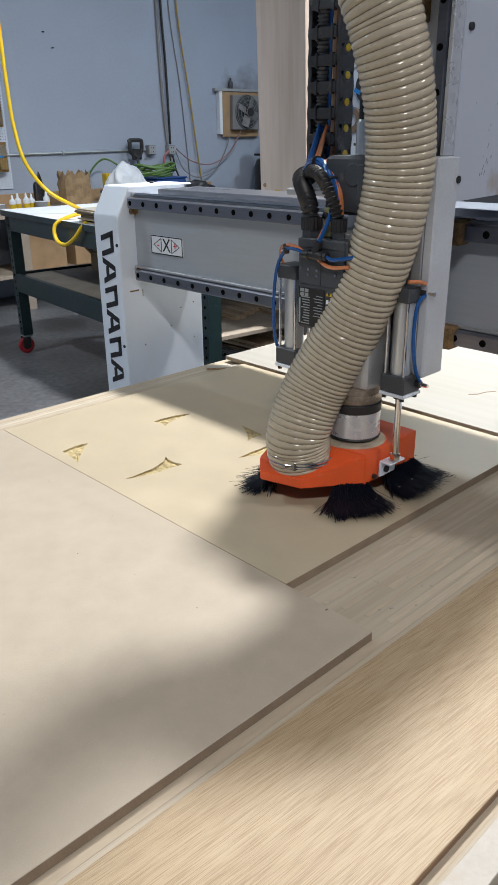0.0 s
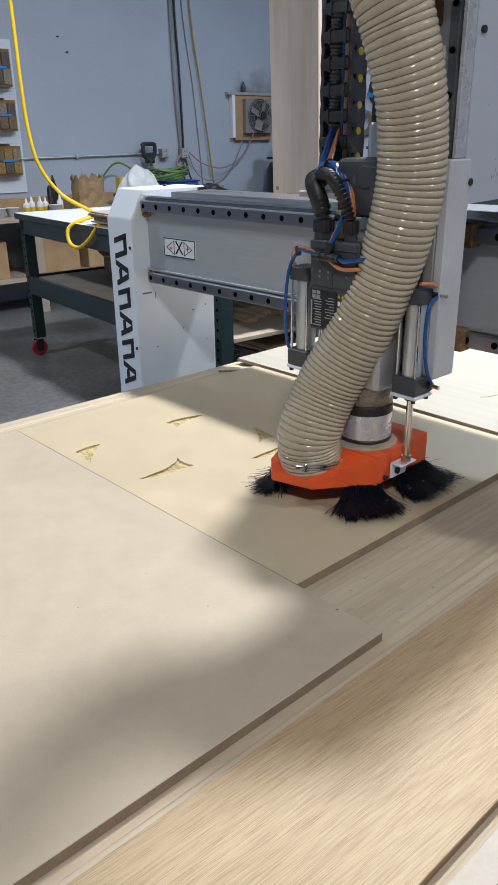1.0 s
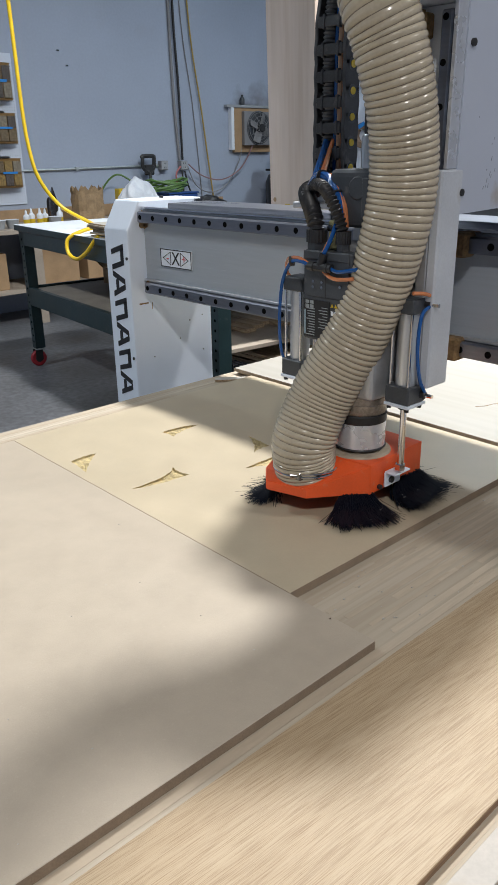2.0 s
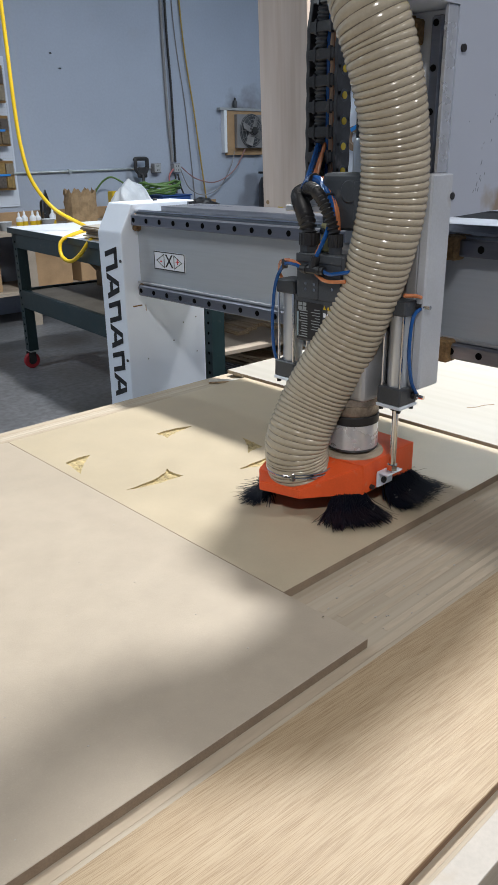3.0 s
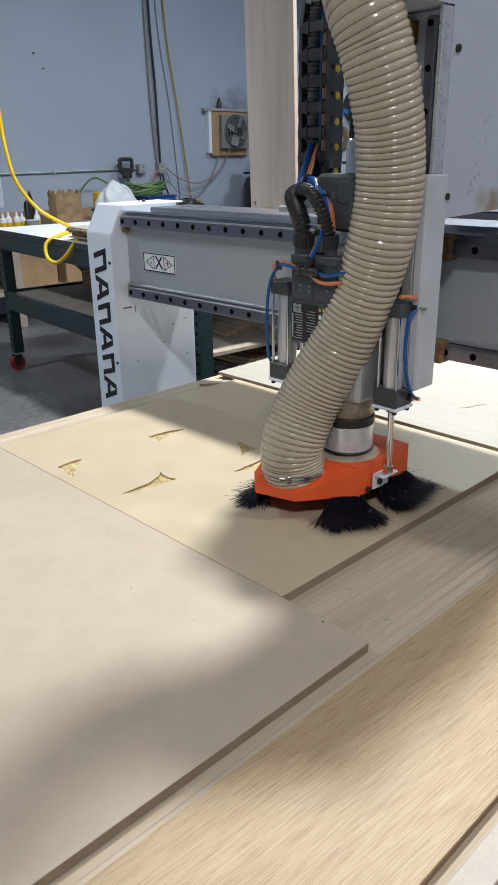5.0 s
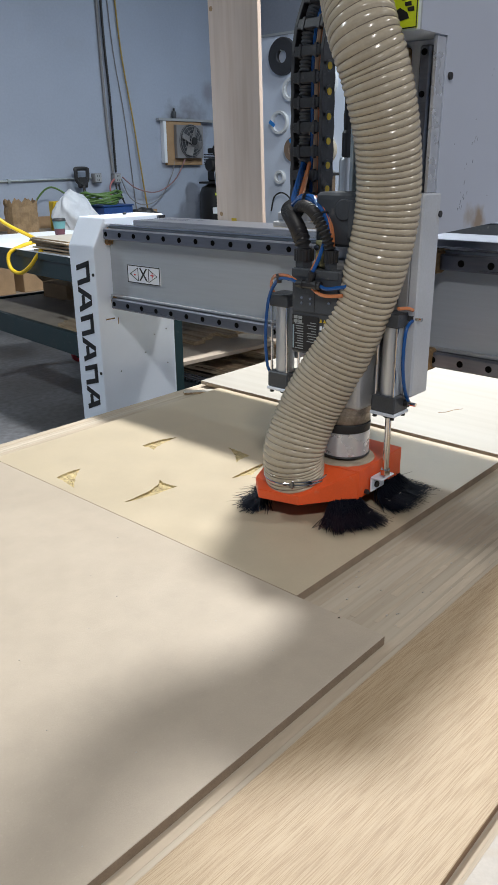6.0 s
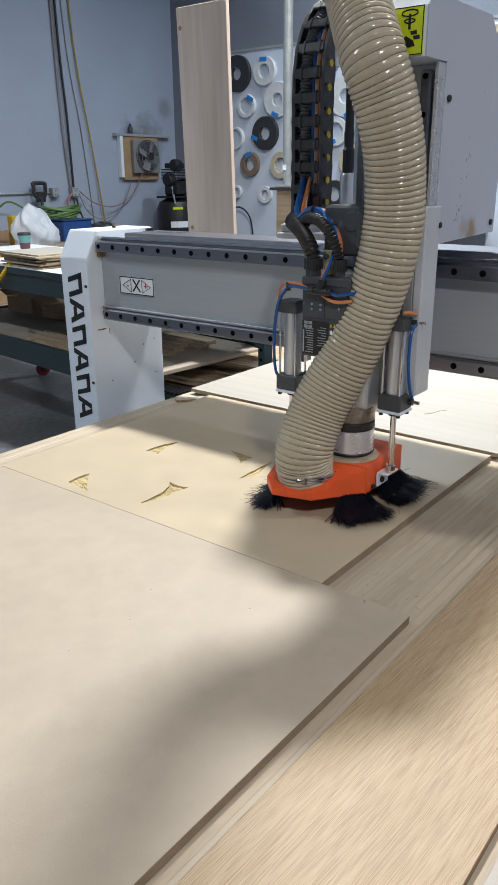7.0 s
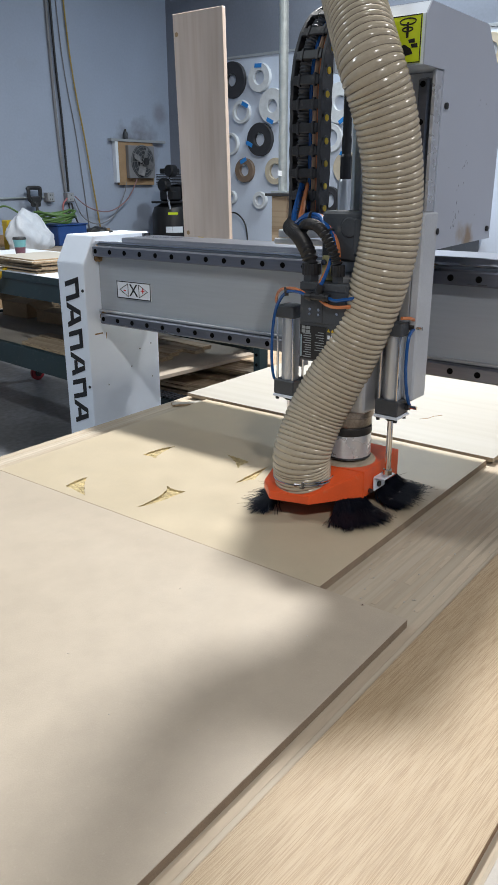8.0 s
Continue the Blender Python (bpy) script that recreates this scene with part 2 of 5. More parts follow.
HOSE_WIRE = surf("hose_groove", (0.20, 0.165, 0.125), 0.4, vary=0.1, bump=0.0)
RUST = surf("rusty_grease", (0.26, 0.16, 0.07), 0.8, vary=0.4, scale=60, fine=200, bump=0.4)
BLUE_TUBE = surf("blue_tube", (0.010, 0.085, 0.30), 0.25, vary=0.08, bump=0.0, coat=0.1)
ORANGE_TUBE = surf("orange_tube", (0.62, 0.22, 0.09), 0.25, vary=0.08, bump=0.0, coat=0.4)
CONDUIT = surf("grey_conduit", (0.10, 0.105, 0.115), 0.45, vary=0.15, scale=30, bump=0.05)
TAN_TUBE = surf("tan_tube", (0.40, 0.26, 0.17), 0.35, vary=0.08, bump=0.0)
CHAIN = surf("dusty_black_plastic", (0.042, 0.043, 0.048), 0.5, vary=0.25, scale=30, fine=200, bump=0.08, spots=0.35, spot_colour=(0.16, 0.15, 0.14), spot_scale=45)
BRISTLE = surf("black_bristle", (0.003, 0.005, 0.013), 0.5, vary=0.2, bump=0.0)
BRISTLE.node_tree.nodes["Principled BSDF"].inputs["Specular IOR Level"].default_value = 0.3
YELLOW_DOT = surf("yellow_plastic", (0.62, 0.43, 0.02), 0.4, vary=0.08, bump=0.0)
SIGN_YELLOW = surf("sign_yellow", (0.62, 0.74, 0.02), 0.4, vary=0.03, bump=0.0)
INK = surf("black_ink", (0.012, 0.012, 0.014), 0.5, vary=0.05, bump=0.0)
INK_RED = surf("red_ink", (0.6, 0.02, 0.03), 0.5, vary=0.05, bump=0.0)
PAPER = surf("white_paper", (0.75, 0.79, 0.85), 0.6, vary=0.03, scale=9, fine=80, bump=0.1)
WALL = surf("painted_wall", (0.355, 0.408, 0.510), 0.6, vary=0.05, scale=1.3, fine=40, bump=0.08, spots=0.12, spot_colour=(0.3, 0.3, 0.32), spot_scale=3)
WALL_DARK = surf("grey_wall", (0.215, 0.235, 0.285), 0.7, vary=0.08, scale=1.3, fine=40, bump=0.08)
CONCRETE = surf("concrete_floor", (0.15, 0.155, 0.168), 0.42, vary=0.45, scale=1.6, fine=25, bump=0.1, spots=0.6, spot_colour=(0.07, 0.072, 0.078), spot_scale=2.6)
ENAMEL = surf("black_enamel", (0.006, 0.006, 0.007), 0.4, vary=0.1, bump=0.0)
CEIL = surf("ceiling_paint", (0.5, 0.5, 0.5), 0.8, vary=0.05, bump=0.05)
TEAL = surf("dark_green_steel", (0.013, 0.032, 0.036), 0.4, vary=0.15, scale=8, fine=200, bump=0.06, spots=0.2, spot_colour=(0.15, 0.15, 0.14), spot_scale=30)
FRAME = surf("machine_frame", (0.32, 0.34, 0.36), 0.5, vary=0.06, bump=0.05)
SHELF_WOOD = surf("shelf_board", (0.38, 0.32, 0.26), 0.7, vary=0.15, scale=6, fine=120, bump=0.1)
YELLOW_HOSE = surf("yellow_air_hose", (0.78, 0.52, 0.02), 0.35, vary=0.05, bump=0.0)
GREEN_HOSE = surf("green_hose", (0.10, 0.20, 0.05), 0.4, vary=0.1, bump=0.0)
CABLE_GREY = surf("grey_cable", (0.22, 0.22, 0.23), 0.5, vary=0.08, bump=0.0)
CABLE_RED = surf("red_grey_cable", (0.30, 0.17, 0.17), 0.5, vary=0.08, bump=0.0)
BRASS = surf("brass_wire_cable", (0.40, 0.28, 0.07), 0.5, vary=0.1, bump=0.0)
CARD = surf("cardboard", (0.38, 0.25, 0.14), 0.85, vary=0.12, scale=9, fine=90, bump=0.15)
KRAFT = surf("kraft_paper", (0.33, 0.225, 0.125), 0.8, vary=0.2, scale=14, fine=60, bump=0.4)
BIN = surf("amber_bin", (0.22, 0.125, 0.04), 0.35, vary=0.15, scale=20, bump=0.05)
BLUE_TAPE = surf("blue_tape", (0.02, 0.22, 0.62), 0.6, vary=0.05, bump=0.0)
BLUE_BIN = surf("blue_plastic", (0.02, 0.07, 0.25), 0.4, vary=0.1, bump=0.0)
BAG = surf("white_bag", (0.68, 0.72, 0.78), 0.4, vary=0.06, scale=14, fine=60, bump=0.5)
CUP_TEAL = surf("cup_teal", (0.10, 0.26, 0.27), 0.5, vary=0.05, bump=0.0)
CUP_PLUM = surf("cup_plum", (0.10, 0.03, 0.045), 0.5, vary=0.05, bump=0.0)
RED_WHEEL = surf("red_rubber", (0.35, 0.02, 0.03), 0.5, vary=0.1, bump=0.0)
GALV = surf("galvanised_steel", (0.55, 0.60, 0.60), 0.35, metal=0.8, vary=0.1, scale=20, bump=0.03)
PANEL_WHITE = surf("white_panel", (0.60, 0.66, 0.77), 0.5, vary=0.03, scale=2, fine=50, bump=0.05)
BAND = [surf("banding_" + n, c, 0.55, vary=0.08, scale=20, bump=0.06) for n, c in (
    ("white", (0.66, 0.68, 0.70)), ("grey", (0.30, 0.32, 0.35)), ("black", (0.03, 0.03, 0.035)), ("brown", (0.20, 0.14, 0.10)), ("cream", (0.52, 0.45, 0.34)))]

def stain(material, centre, size, colour, strength, rough_edge=7.0):
    """A sooty stain with ragged edges, round one spot of a wall."""
    t = material.node_tree
    bsdf = t.nodes["Principled BSDF"]
    old = bsdf.inputs["Base Color"].links[0].from_socket
    co, gap = t.nodes.new("ShaderNodeTexCoord"), t.nodes.new("ShaderNodeVectorMath")
    gap.operation = "DISTANCE"
    gap.inputs[1].default_value = centre
    rag, add = t.nodes.new("ShaderNodeTexNoise"), t.nodes.new("ShaderNodeMath")
    rag.inputs["Scale"].default_value, rag.inputs["Detail"].default_value = rough_edge, 6
    add.operation, add.inputs[2].default_value = "MULTIPLY_ADD", 0.0
    add.inputs[1].default_value = size * 1.3
    fade = t.nodes.new("ShaderNodeMapRange")
    fade.inputs["From Min"].default_value, fade.inputs["From Max"].default_value = size * 1.7, size * .9
    fade.inputs["To Max"].default_value = strength
    mix = t.nodes.new("ShaderNodeMixRGB")
    mix.inputs[2].default_value = (*colour, 1)
    t.links.new(co.outputs["Object"], gap.inputs[0])
    t.links.new(co.outputs["Object"], rag.inputs["Vector"])
    t.links.new(rag.outputs["Fac"], add.inputs[0])
    t.links.new(gap.outputs["Value"], add.inputs[2])
    t.links.new(add.outputs[0], fade.inputs["Value"])
    t.links.new(fade.outputs[0], mix.inputs["Fac"])
    t.links.new(old, mix.inputs[1])
    t.links.new(mix.outputs[0], bsdf.inputs["Base Color"])


COVER = surf("cover_powder_coat", (0.44, 0.48, 0.57), 0.40, vary=0.03, scale=4, fine=500, bump=0.04)
stain(COVER, (.145, -.13, .297), .032, (.26, .19, .12), .9, 45.0)
stain(COVER, (.105, -.13, .31), .022, (.30, .24, .17), .6, 70.0)
stain(WALL, (6.15, 6.8, 1.88), .40, (.10, .085, .075), .8)
stain(WALL, (6.60, 6.8, 2.35), .16, (.12, .10, .09), .45)

# ---- room ----
X1, Y1, CZ = 6.77, 6.8, 5.6
solid("floor", box(-6, X1, -6, Y1, -0.2, 0), CONCRETE, "stained grey polished concrete workshop floor", "floor", "structure")
solid("wall_north", box(-6.2, X1 + 0.2, Y1, Y1 + 0.2, -0.2, CZ), WALL, "pale blue-grey painted workshop wall with scuffs", "wall", "structure")
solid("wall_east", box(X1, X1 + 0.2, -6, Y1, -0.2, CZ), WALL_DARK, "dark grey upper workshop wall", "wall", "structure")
solid("wall_south", box(-6.2, X1 + 0.2, -6.2, -6, -0.2, CZ), WALL, "pale grey painted workshop wall", "wall", "structure")
solid("wall_west", box(-6.2, -6, -6, Y1, -0.2, CZ), WALL, "pale grey painted workshop wall", "wall", "structure")
solid("ceiling", box(-6.2, X1 + 0.2, -6.2, Y1 + 0.2, CZ, CZ + 0.2), CEIL, "pale workshop ceiling", "ceiling", "structure")

for lx, ly, watts, colour in HIGH_BAYS:
    lamp = thing("ceiling_light", (lx, ly, CZ), "round black high-bay lamp hanging from the ceiling", "lamp", "high-bay lamps")
    part("housing", lathe([(0.05, LAMP_Z + 0.2), (0.19, LAMP_Z + 0.12), (0.21, LAMP_Z + 0.02)], (lx, ly, 0), 24), BLACK, lamp)
    part("cord", rod((lx, ly, LAMP_Z + 0.2), (lx, ly, CZ), 0.008, 8), BLACK, lamp)
    ld = bpy.data.lights.new("high_bay", "AREA")
    ld.shape, ld.size, ld.energy, ld.color = "DISK", 0.38, watts, colour
    ld.spread = radians(158)
    lo = new("high_bay_bulb", ld)
    lo.location = (lx, ly, LAMP_Z)

# ---- machine bed and the sheets on it ----
def edged(bm):
    """Second material on every face that does not look up."""
    for f in bm.faces:
        f.normal_update()
        f.material_index = 0 if f.normal.z > 0.6 else 1
    return bm


TOP, BED = 0.900, 0.884
rng = random.Random(7)
bed = thing("machine_bed", (0.4, 0.4, 0), "long router bed with worn spoilboard on grey steel", "machine bed")
part("spoilboard", box(-1.35, 2.6, -0.286, 1.14, 0.84, BED, 0.0015), SPOIL, bed, "pale worn spoilboard with shallow cutter lanes")
part("side_beam", box(-1.3, 2.55, 1.16, 1.46, 0.42, 0.60, 0.004), FRAME, bed)
part("side_beam", box(-1.3, 2.55, -0.96, -0.66, 0.42, 0.60, 0.004), FRAME, bed)
part("cross_beam", box(0.45, 0.75, -0.66, 1.16, 0.42, 0.58, 0.004), FRAME, bed)
part("bed_frame", box(-1.3, 2.55, -0.28, 1.12, 0.581, 0.839), FRAME, bed)
for lx in (-1.1, 0.6, 2.3):
    for ly in (-0.85, 1.3):
        part("leg", box(lx - 0.06, lx + 0.06, ly - 0.06, ly + 0.06, 0, 0.42), FRAME, bed)
part("edge_strip", box(-1.34, 2.59, -0.2855, -0.255, BED - .002, BED + .0006, .0004), STRIP, bed, "worn white laminated edge strip")
# cutter lanes left on the spoilboard, a little proud of it
LANE = [surf("lane_" + str(i), c, 0.75, vary=0.12, scale=9, fine=150, bump=0.15, stretch=(0.15, 1, 1)) for i, c in enumerate(
    ((0.50, 0.42, 0.32), (0.46, 0.38, 0.285), (0.545, 0.475, 0.375), (0.48, 0.40, 0.30)))]
for y0, x0, x1, w in [(0.134, .0, 1.0, .012), (0.118, .10, .9, .008), (0.102, .02, .74, .010), (0.089, .25, 1.1, .006), (0.074, .03, .6, .009), (0.058, .12, .8, .012),
                      (0.040, .04, .5, .007), (0.026, .3, 1.2, .010), (0.010, .05, .75, .011), (-0.008, -.6, .9, .013), (-0.024, -.9, 1.1, .006),
                      (1.046, -.9, .7, .010), (1.062, -.5, .74, .007), (1.078, -.8, .5, .012), (1.098, -.2, .74, .009), (1.120, -.9, .74, .012), (-.248, -1.0, .6, .006)]:
    z = BED + rng.uniform(0.0002, 0.0004)
    part("cutter_lane", box(x0, x1, y0 - w / 2, y0 + w / 2, BED - 0.001, z), rng.choice(LANE), bed)
for k in range(16):
    x0, y0 = rng.uniform(0.03, 0.55), rng.uniform(-0.02, 0.14)
    part("cutter_lane", box(x0, x0 + rng.uniform(.02, .08), y0, y0 + rng.uniform(.004, .010), BED - 0.001, BED + rng.uniform(.0005, .0007)), rng.choice(LANE), bed)

near = thing("mdf_sheet", (-0.6, 0.5, BED), "pale grey-brown MDF sheet lying flat on the router bed", "board", "sheets on the bed")
part("panel", edged(box(-1.25, 0.0, 0.0, 1.03, BED + 0.0012, TOP, 0.0007)), [MDF, MDF_EDGE], near)
part("screw_hole", lathe([(.0028, TOP - .001), (.0028, TOP + .0004), (.0012, TOP + .0005)], (-.006, .074, 0), 10), SPOIL, near)
part("screw_hole", lathe([(.0011, TOP - .001), (.0011, TOP + .0008)], (-.006, .074, 0), 8), HOLE, near)
part("scratch", tube([(-.60, .66, TOP), (-.52, .58, TOP + .0001), (-.45, .545, TOP), (-.40, .53, TOP)], .0006, 20, 5), MDF_EDGE, near)
chips = bmesh.new()
for k in range(26):
    x, y = -abs(rng.gauss(0, .28)) - .01, rng.uniform(0.01, 0.95)
    s = rng.uniform(.0006, .0014)
    box(x, x + s * rng.uniform(1, 2), y, y + s, TOP, TOP + s * .5, bm=chips)
for k in range(60):
    x, y = rng.uniform(.02, .7), rng.uniform(-.02, .15)
    s = rng.uniform(.0008, .0022)
    box(x, x + s * rng.uniform(1, 2), y, y + s, BED, BED + .0006 + s * .5, bm=chips)
solid("wood_chips", chips, PLY, "tiny pale wood chips scattered on the sheets", "wood chips", "stuff")


def torn_mark(tips, dips):
    """An outline with three tips; each side is hollow (dip over 0) or swollen (under 0), and ragged."""
    out = []
    c = Vector((sum(p[0] for p in tips) / 3, sum(p[1] for p in tips) / 3))
    for a, b, dip in zip(tips, tips[1:] + tips[:1], dips):
        a, b = Vector(a), Vector(b)
        for k in range(11):
            t = k / 11
            p = a.lerp(b, t) + (c - (a + b) / 2) * dip * 4 * t * (1 - t)
            out.append(p + Vector((rng.uniform(-1, 1), rng.uniform(-1, 1))) * (.0013 if k else 0))
    return out


MARKS = [torn_mark([(.092, .830), (.030, .829), (.020, .752)], (-.15, .05, .30)), torn_mark([(.043, .623), (.163, .652), (.165, .599)], (.80, .15, -.42)),
         torn_mark([(.270, .834), (.364, .813), (.271, .793)], (-.65, .42, .10)), torn_mark([(.396, .674), (.387, .597), (.338, .593)], (-.05, .20, .42)),
         torn_mark([(.266, .543), (.392, .545), (.306, .522)], (-.35, .10, .10))]
mid = thing("routed_panel", (0.37, 0.6, BED), "tan MDF panel with shallow torn routed marks on the bed", "board", "sheets on the bed")
bm = bmesh.new()
loops = [[(0.0004, 0.157), (0.735, 0.157), (0.735, 1.03), (0.0004, 1.03)]] + [[tuple(p) for p in m] for m in MARKS]
edges = []
for loop in loops:
    vs = [bm.verts.new((x, y, TOP)) for x, y in loop]
    edges += [bm.edges.new((vs[i], vs[(i + 1) % len(vs)])) for i in range(len(vs))]
bmesh.ops.triangle_fill(bm, use_beauty=True, use_dissolve=False, edges=edges)
outer = [v for v in bm.verts][:4]
for f in bm.faces:
    if f.normal.z < 0:
        f.normal_flip()
low = [bm.verts.new((v.co.x, v.co.y, BED + 0.0012)) for v in outer]
for i in range(4):
    f = bm.faces.new((outer[i], low[i], low[(i + 1) % 4], outer[(i + 1) % 4]))
    f.material_index = 1
f = bm.faces.new(low)
f.material_index = 1
part("panel", bm, [MDF_TAN, MDF_EDGE], mid)
for m in MARKS:
    pb = bmesh.new()
    ring = [pb.verts.new((p.x, p.y, TOP)) for p in m]
    c = sum((p for p in m), Vector((0, 0))) / len(m)
    ring2 = [pb.verts.new((p.x + (c.x - p.x) * .05, p.y + (c.y - p.y) * .05, TOP - rng.uniform(.0035, .0055))) for p in m]
    ring3 = [pb.verts.new((p.x + (c.x - p.x) * .5, p.y + (c.y - p.y) * .5, TOP - rng.uniform(.0025, .006))) for p in m]
    mid_v = pb.verts.new((c.x, c.y, TOP - .005))
    n = len(m)
    for i in range(n):
        j = (i + 1) % n
        pb.faces.new((ring[i], ring[j], ring2[j], ring2[i]))
        pb.faces.new((ring2[i], ring2[j], ring3[j], ring3[i]))
        pb.faces.new((ring3[i], ring3[j], mid_v))
    part("routed_mark", pb, MDF_CORE, mid, "torn yellow fibre in a shallow cut")

back = thing("plywood_stack", (1.3, 0.6, BED), "pale maple plywood sheets stacked on the far bed", "board", "sheets on the bed")
for z0, z1, dx, dy in ((BED + .001, .8922, .010, -.012), (.8927, .9032, 0, 0)):
    sheet = part("sheet", edged(box(0.748 + dx, 1.99, 0.145 - dy, 1.118 + dy, z0, z1, 0.0006)), [PLY, PLY_EDGE], back)
    for k in range(3):
        zk = z0 + (z1 - z0) * (k + 1) / 4
        part("ply_layer", box(0.7476 + dx, 1.985, 0.1446 - dy, 1.1184 + dy, zk - .0008, zk + .0008), SPOIL, sheet)
mark = part("scuff", tube([(.93, .42, .9032), (.95, .405, .9033), (.975, .40, .9032), (1.0, .385, .9033)], .0011, 12, 6), CARD, back)
offcut = thing("ply_offcut", (.70, 1.08, BED), "thin splintered plywood offcut beside the stacked sheets", "offcut")
part("strip", moved(edged(box(-.045, .045, -.012, .012, 0, .006, .0006)), pose(.695, 1.075, BED + .0012, 0, 0, -38)), [PLY, PLY_EDGE], offcut)

oak = thing("oak_board", (-0.3, -0.13, BED), "light oak veneered board with straight grain on the bed", "board", "sheets on the bed")
part("panel", edged(box(-1.3, 1.2, -0.243, -0.030, BED + 0.0012, 0.897, 0.0007)), [OAK, OAK_EDGE], oak)

# ---- gantry ----
XB = 0.578
gantry = thing("gantry", (0.65, 0.35, 0.6), "white and silver router gantry with linear rails", "machine gantry")
PROFILE = [(0.533, 0.60), (0.533, 1.302), (0.577, 1.380), (0.80, 1.380), (0.826, 1.35), (0.826, 0.60)]
column = part("column", prism(PROFILE, "y", 1.312, 1.430, 0.004), WHITE, gantry, "white powder-coated gantry side column")
part("column", prism(PROFILE, "y", -0.93, -0.81, 0.004), WHITE, gantry)
# the maker's mark as plain slanted black strokes, stacked up the column's front
def mark_stroke(y0, y1, z0, z1, thick):
    """A slanted stroke from (y0, z0) to (y1, z1), thick metres high, a little proud of the column."""
    part("mark_bar", prism([(y0, z0), (y1, z1), (y1, z1 + thick), (y0, z0 + thick)], "x", .5319, .5334), INK, column)


for k in range(6):
    z = .818 + k * .0755
    if k % 2:
        mark_stroke(1.339, 1.400, z + .010, z - .008, .015)
        mark_stroke(1.339, 1.354, z + .024, z + .020, .034)
        mark_stroke(1.339, 1.400, z + .054, z + .036, .015)
    else:
        mark_stroke(1.339, 1.400, z + .016, z - .010, .016)
        mark_stroke(1.372, 1.386, z + .016, z + .010, .030)
        mark_stroke(1.339, 1.400, z + .030, z + .050, .016)
for z in (1.225, .935):
    part("screw", lathe([(.0045, .5305), (.0045, .5334)], (0, 1.322, z), 12, "x"), BLACK, column)
for x, z in ((.60, .93), (.74, 1.02), (.79, 1.03), (.62, 1.30), (.79, .92), (.70, .97)):
    part("screw", lathe([(.002, 1.3105), (.002, 1.3125)], (x, 0, z), 8, "y"), BLACK, column)
part("scrape", box(.558, .590, 1.3112, 1.3122, 1.092, 1.096), RUST, column)
part("scrape", box(.602, .604, 1.3112, 1.3122, 1.075, 1.094), RUST, column)
part("cap_bolt", lathe([(.006, 1.379), (.006, 1.385), (.004, 1.386)], (.70, 1.37, 0), 10), BLACK, column)
part("cap_end", box(.775, .802, 1.304, 1.3118, 1.350, 1.376), STEEL, column)

beam = part("beam", box(XB + 0.012, 0.80, -0.81, 1.312, 1.121, 1.358, 0.002), ALU, gantry, "brushed aluminium beam")
part("top_lip", box(XB + 0.004, XB + 0.030, -0.80, 1.311, 1.3585, 1.364, 0.001), CHROME, beam)
part("top_ledge", box(XB + 0.060, 0.78, -0.80, 1.26, 1.3585, 1.372, 0.002), RAIL, beam)
part("foot_lip", box(XB + 0.002, XB + 0.0118, -0.80, 1.311, 1.159, 1.166, 0.001), ALU_DULL, beam)
for z in (1.305, 1.288, 1.271, 1.254, 1.237, 1.220, 1.203, 1.186):
    part("groove", box(XB + 0.0117, XB + 0.0122, -0.80, 1.311, z - .0004, z + .0004), ALU, beam)
for nm, y1, z in (("upper_rail", 1.306, 1.337), ("lower_rail", 1.290, 1.143)):
    r = part(nm, prism([(XB - .012, z - .012), (XB - .009, z - .015), (XB + .0118, z - .015), (XB + .0118, z + .015), (XB - .009, z + .015), (XB - .012, z + .012)], "y", -0.80, y1, 0), RAIL, gantry)
    hole = None
    for k in range(35):
        if hole is None:
            hole = part("bolt_hole", lathe([(.0068, XB - .0126), (.0068, XB - .011)], (0, y1 - .012, z), 14, "x"), HOLE, r)
        else:
            h = hole.copy()
            scene.collection.objects.link(h)
            h.location = (0, -.06 * k, 0)
for z, y, w in ((1.338, 1.300, .016), (1.148, 1.292, .014), (1.318, 1.302, .013)):
    g = bmesh.new()
    bmesh.ops.create_icosphere(g, subdivisions=3, radius=1)
    for v in g.verts:
        v.co = Vector((XB + .004, y, z)) + Vector((v.co.x * .012, v.co.y * .012, v.co.z * w)) * (1 + .35 * noise.noise(v.co * 2.5 + Vector((z * 40, 0, 0))))
    part("grease", g, RUST, gantry, "brown grease and sawdust")

axis_sign = thing("axis_label", (XB + .01, 1.166, 1.232), "white X axis label with red minus and plus", "label")
yS, zS = 1.166, 1.232
part("plate", box(XB + .0085, XB + .0119, yS - .068, yS + .068, zS - .0245, zS + .0245), PAPER, axis_sign)
fr = bmesh.new()
for a, b, c, d in ((-.068, .068, .022, .0245), (-.068, .068, -.0245, -.022), (-.068, -.0655, -.022, .022), (.0655, .068, -.022, .022)):
    box(XB + .0078, XB + .0086, yS + a, yS + b, zS + c, zS + d, bm=fr)
part("border", fr, INK, axis_sign)
facing = Matrix(((0, 0, -1, 0), (-1, 0, 0, 0), (0, 1, 0, 0), (0, 0, 0, 1)))   # text on a face that looks to -x
words("X", .050, Matrix.Translation((XB + .0080, yS, zS - .001)) @ facing, INK, "letter", axis_sign)
words("-", .034, Matrix.Translation((XB + .0080, yS + .036, zS + .001)) @ facing, INK_RED, "minus", axis_sign)
words("+", .030, Matrix.Translation((XB + .0080, yS - .037, zS)) @ facing, INK_RED, "plus", axis_sign)
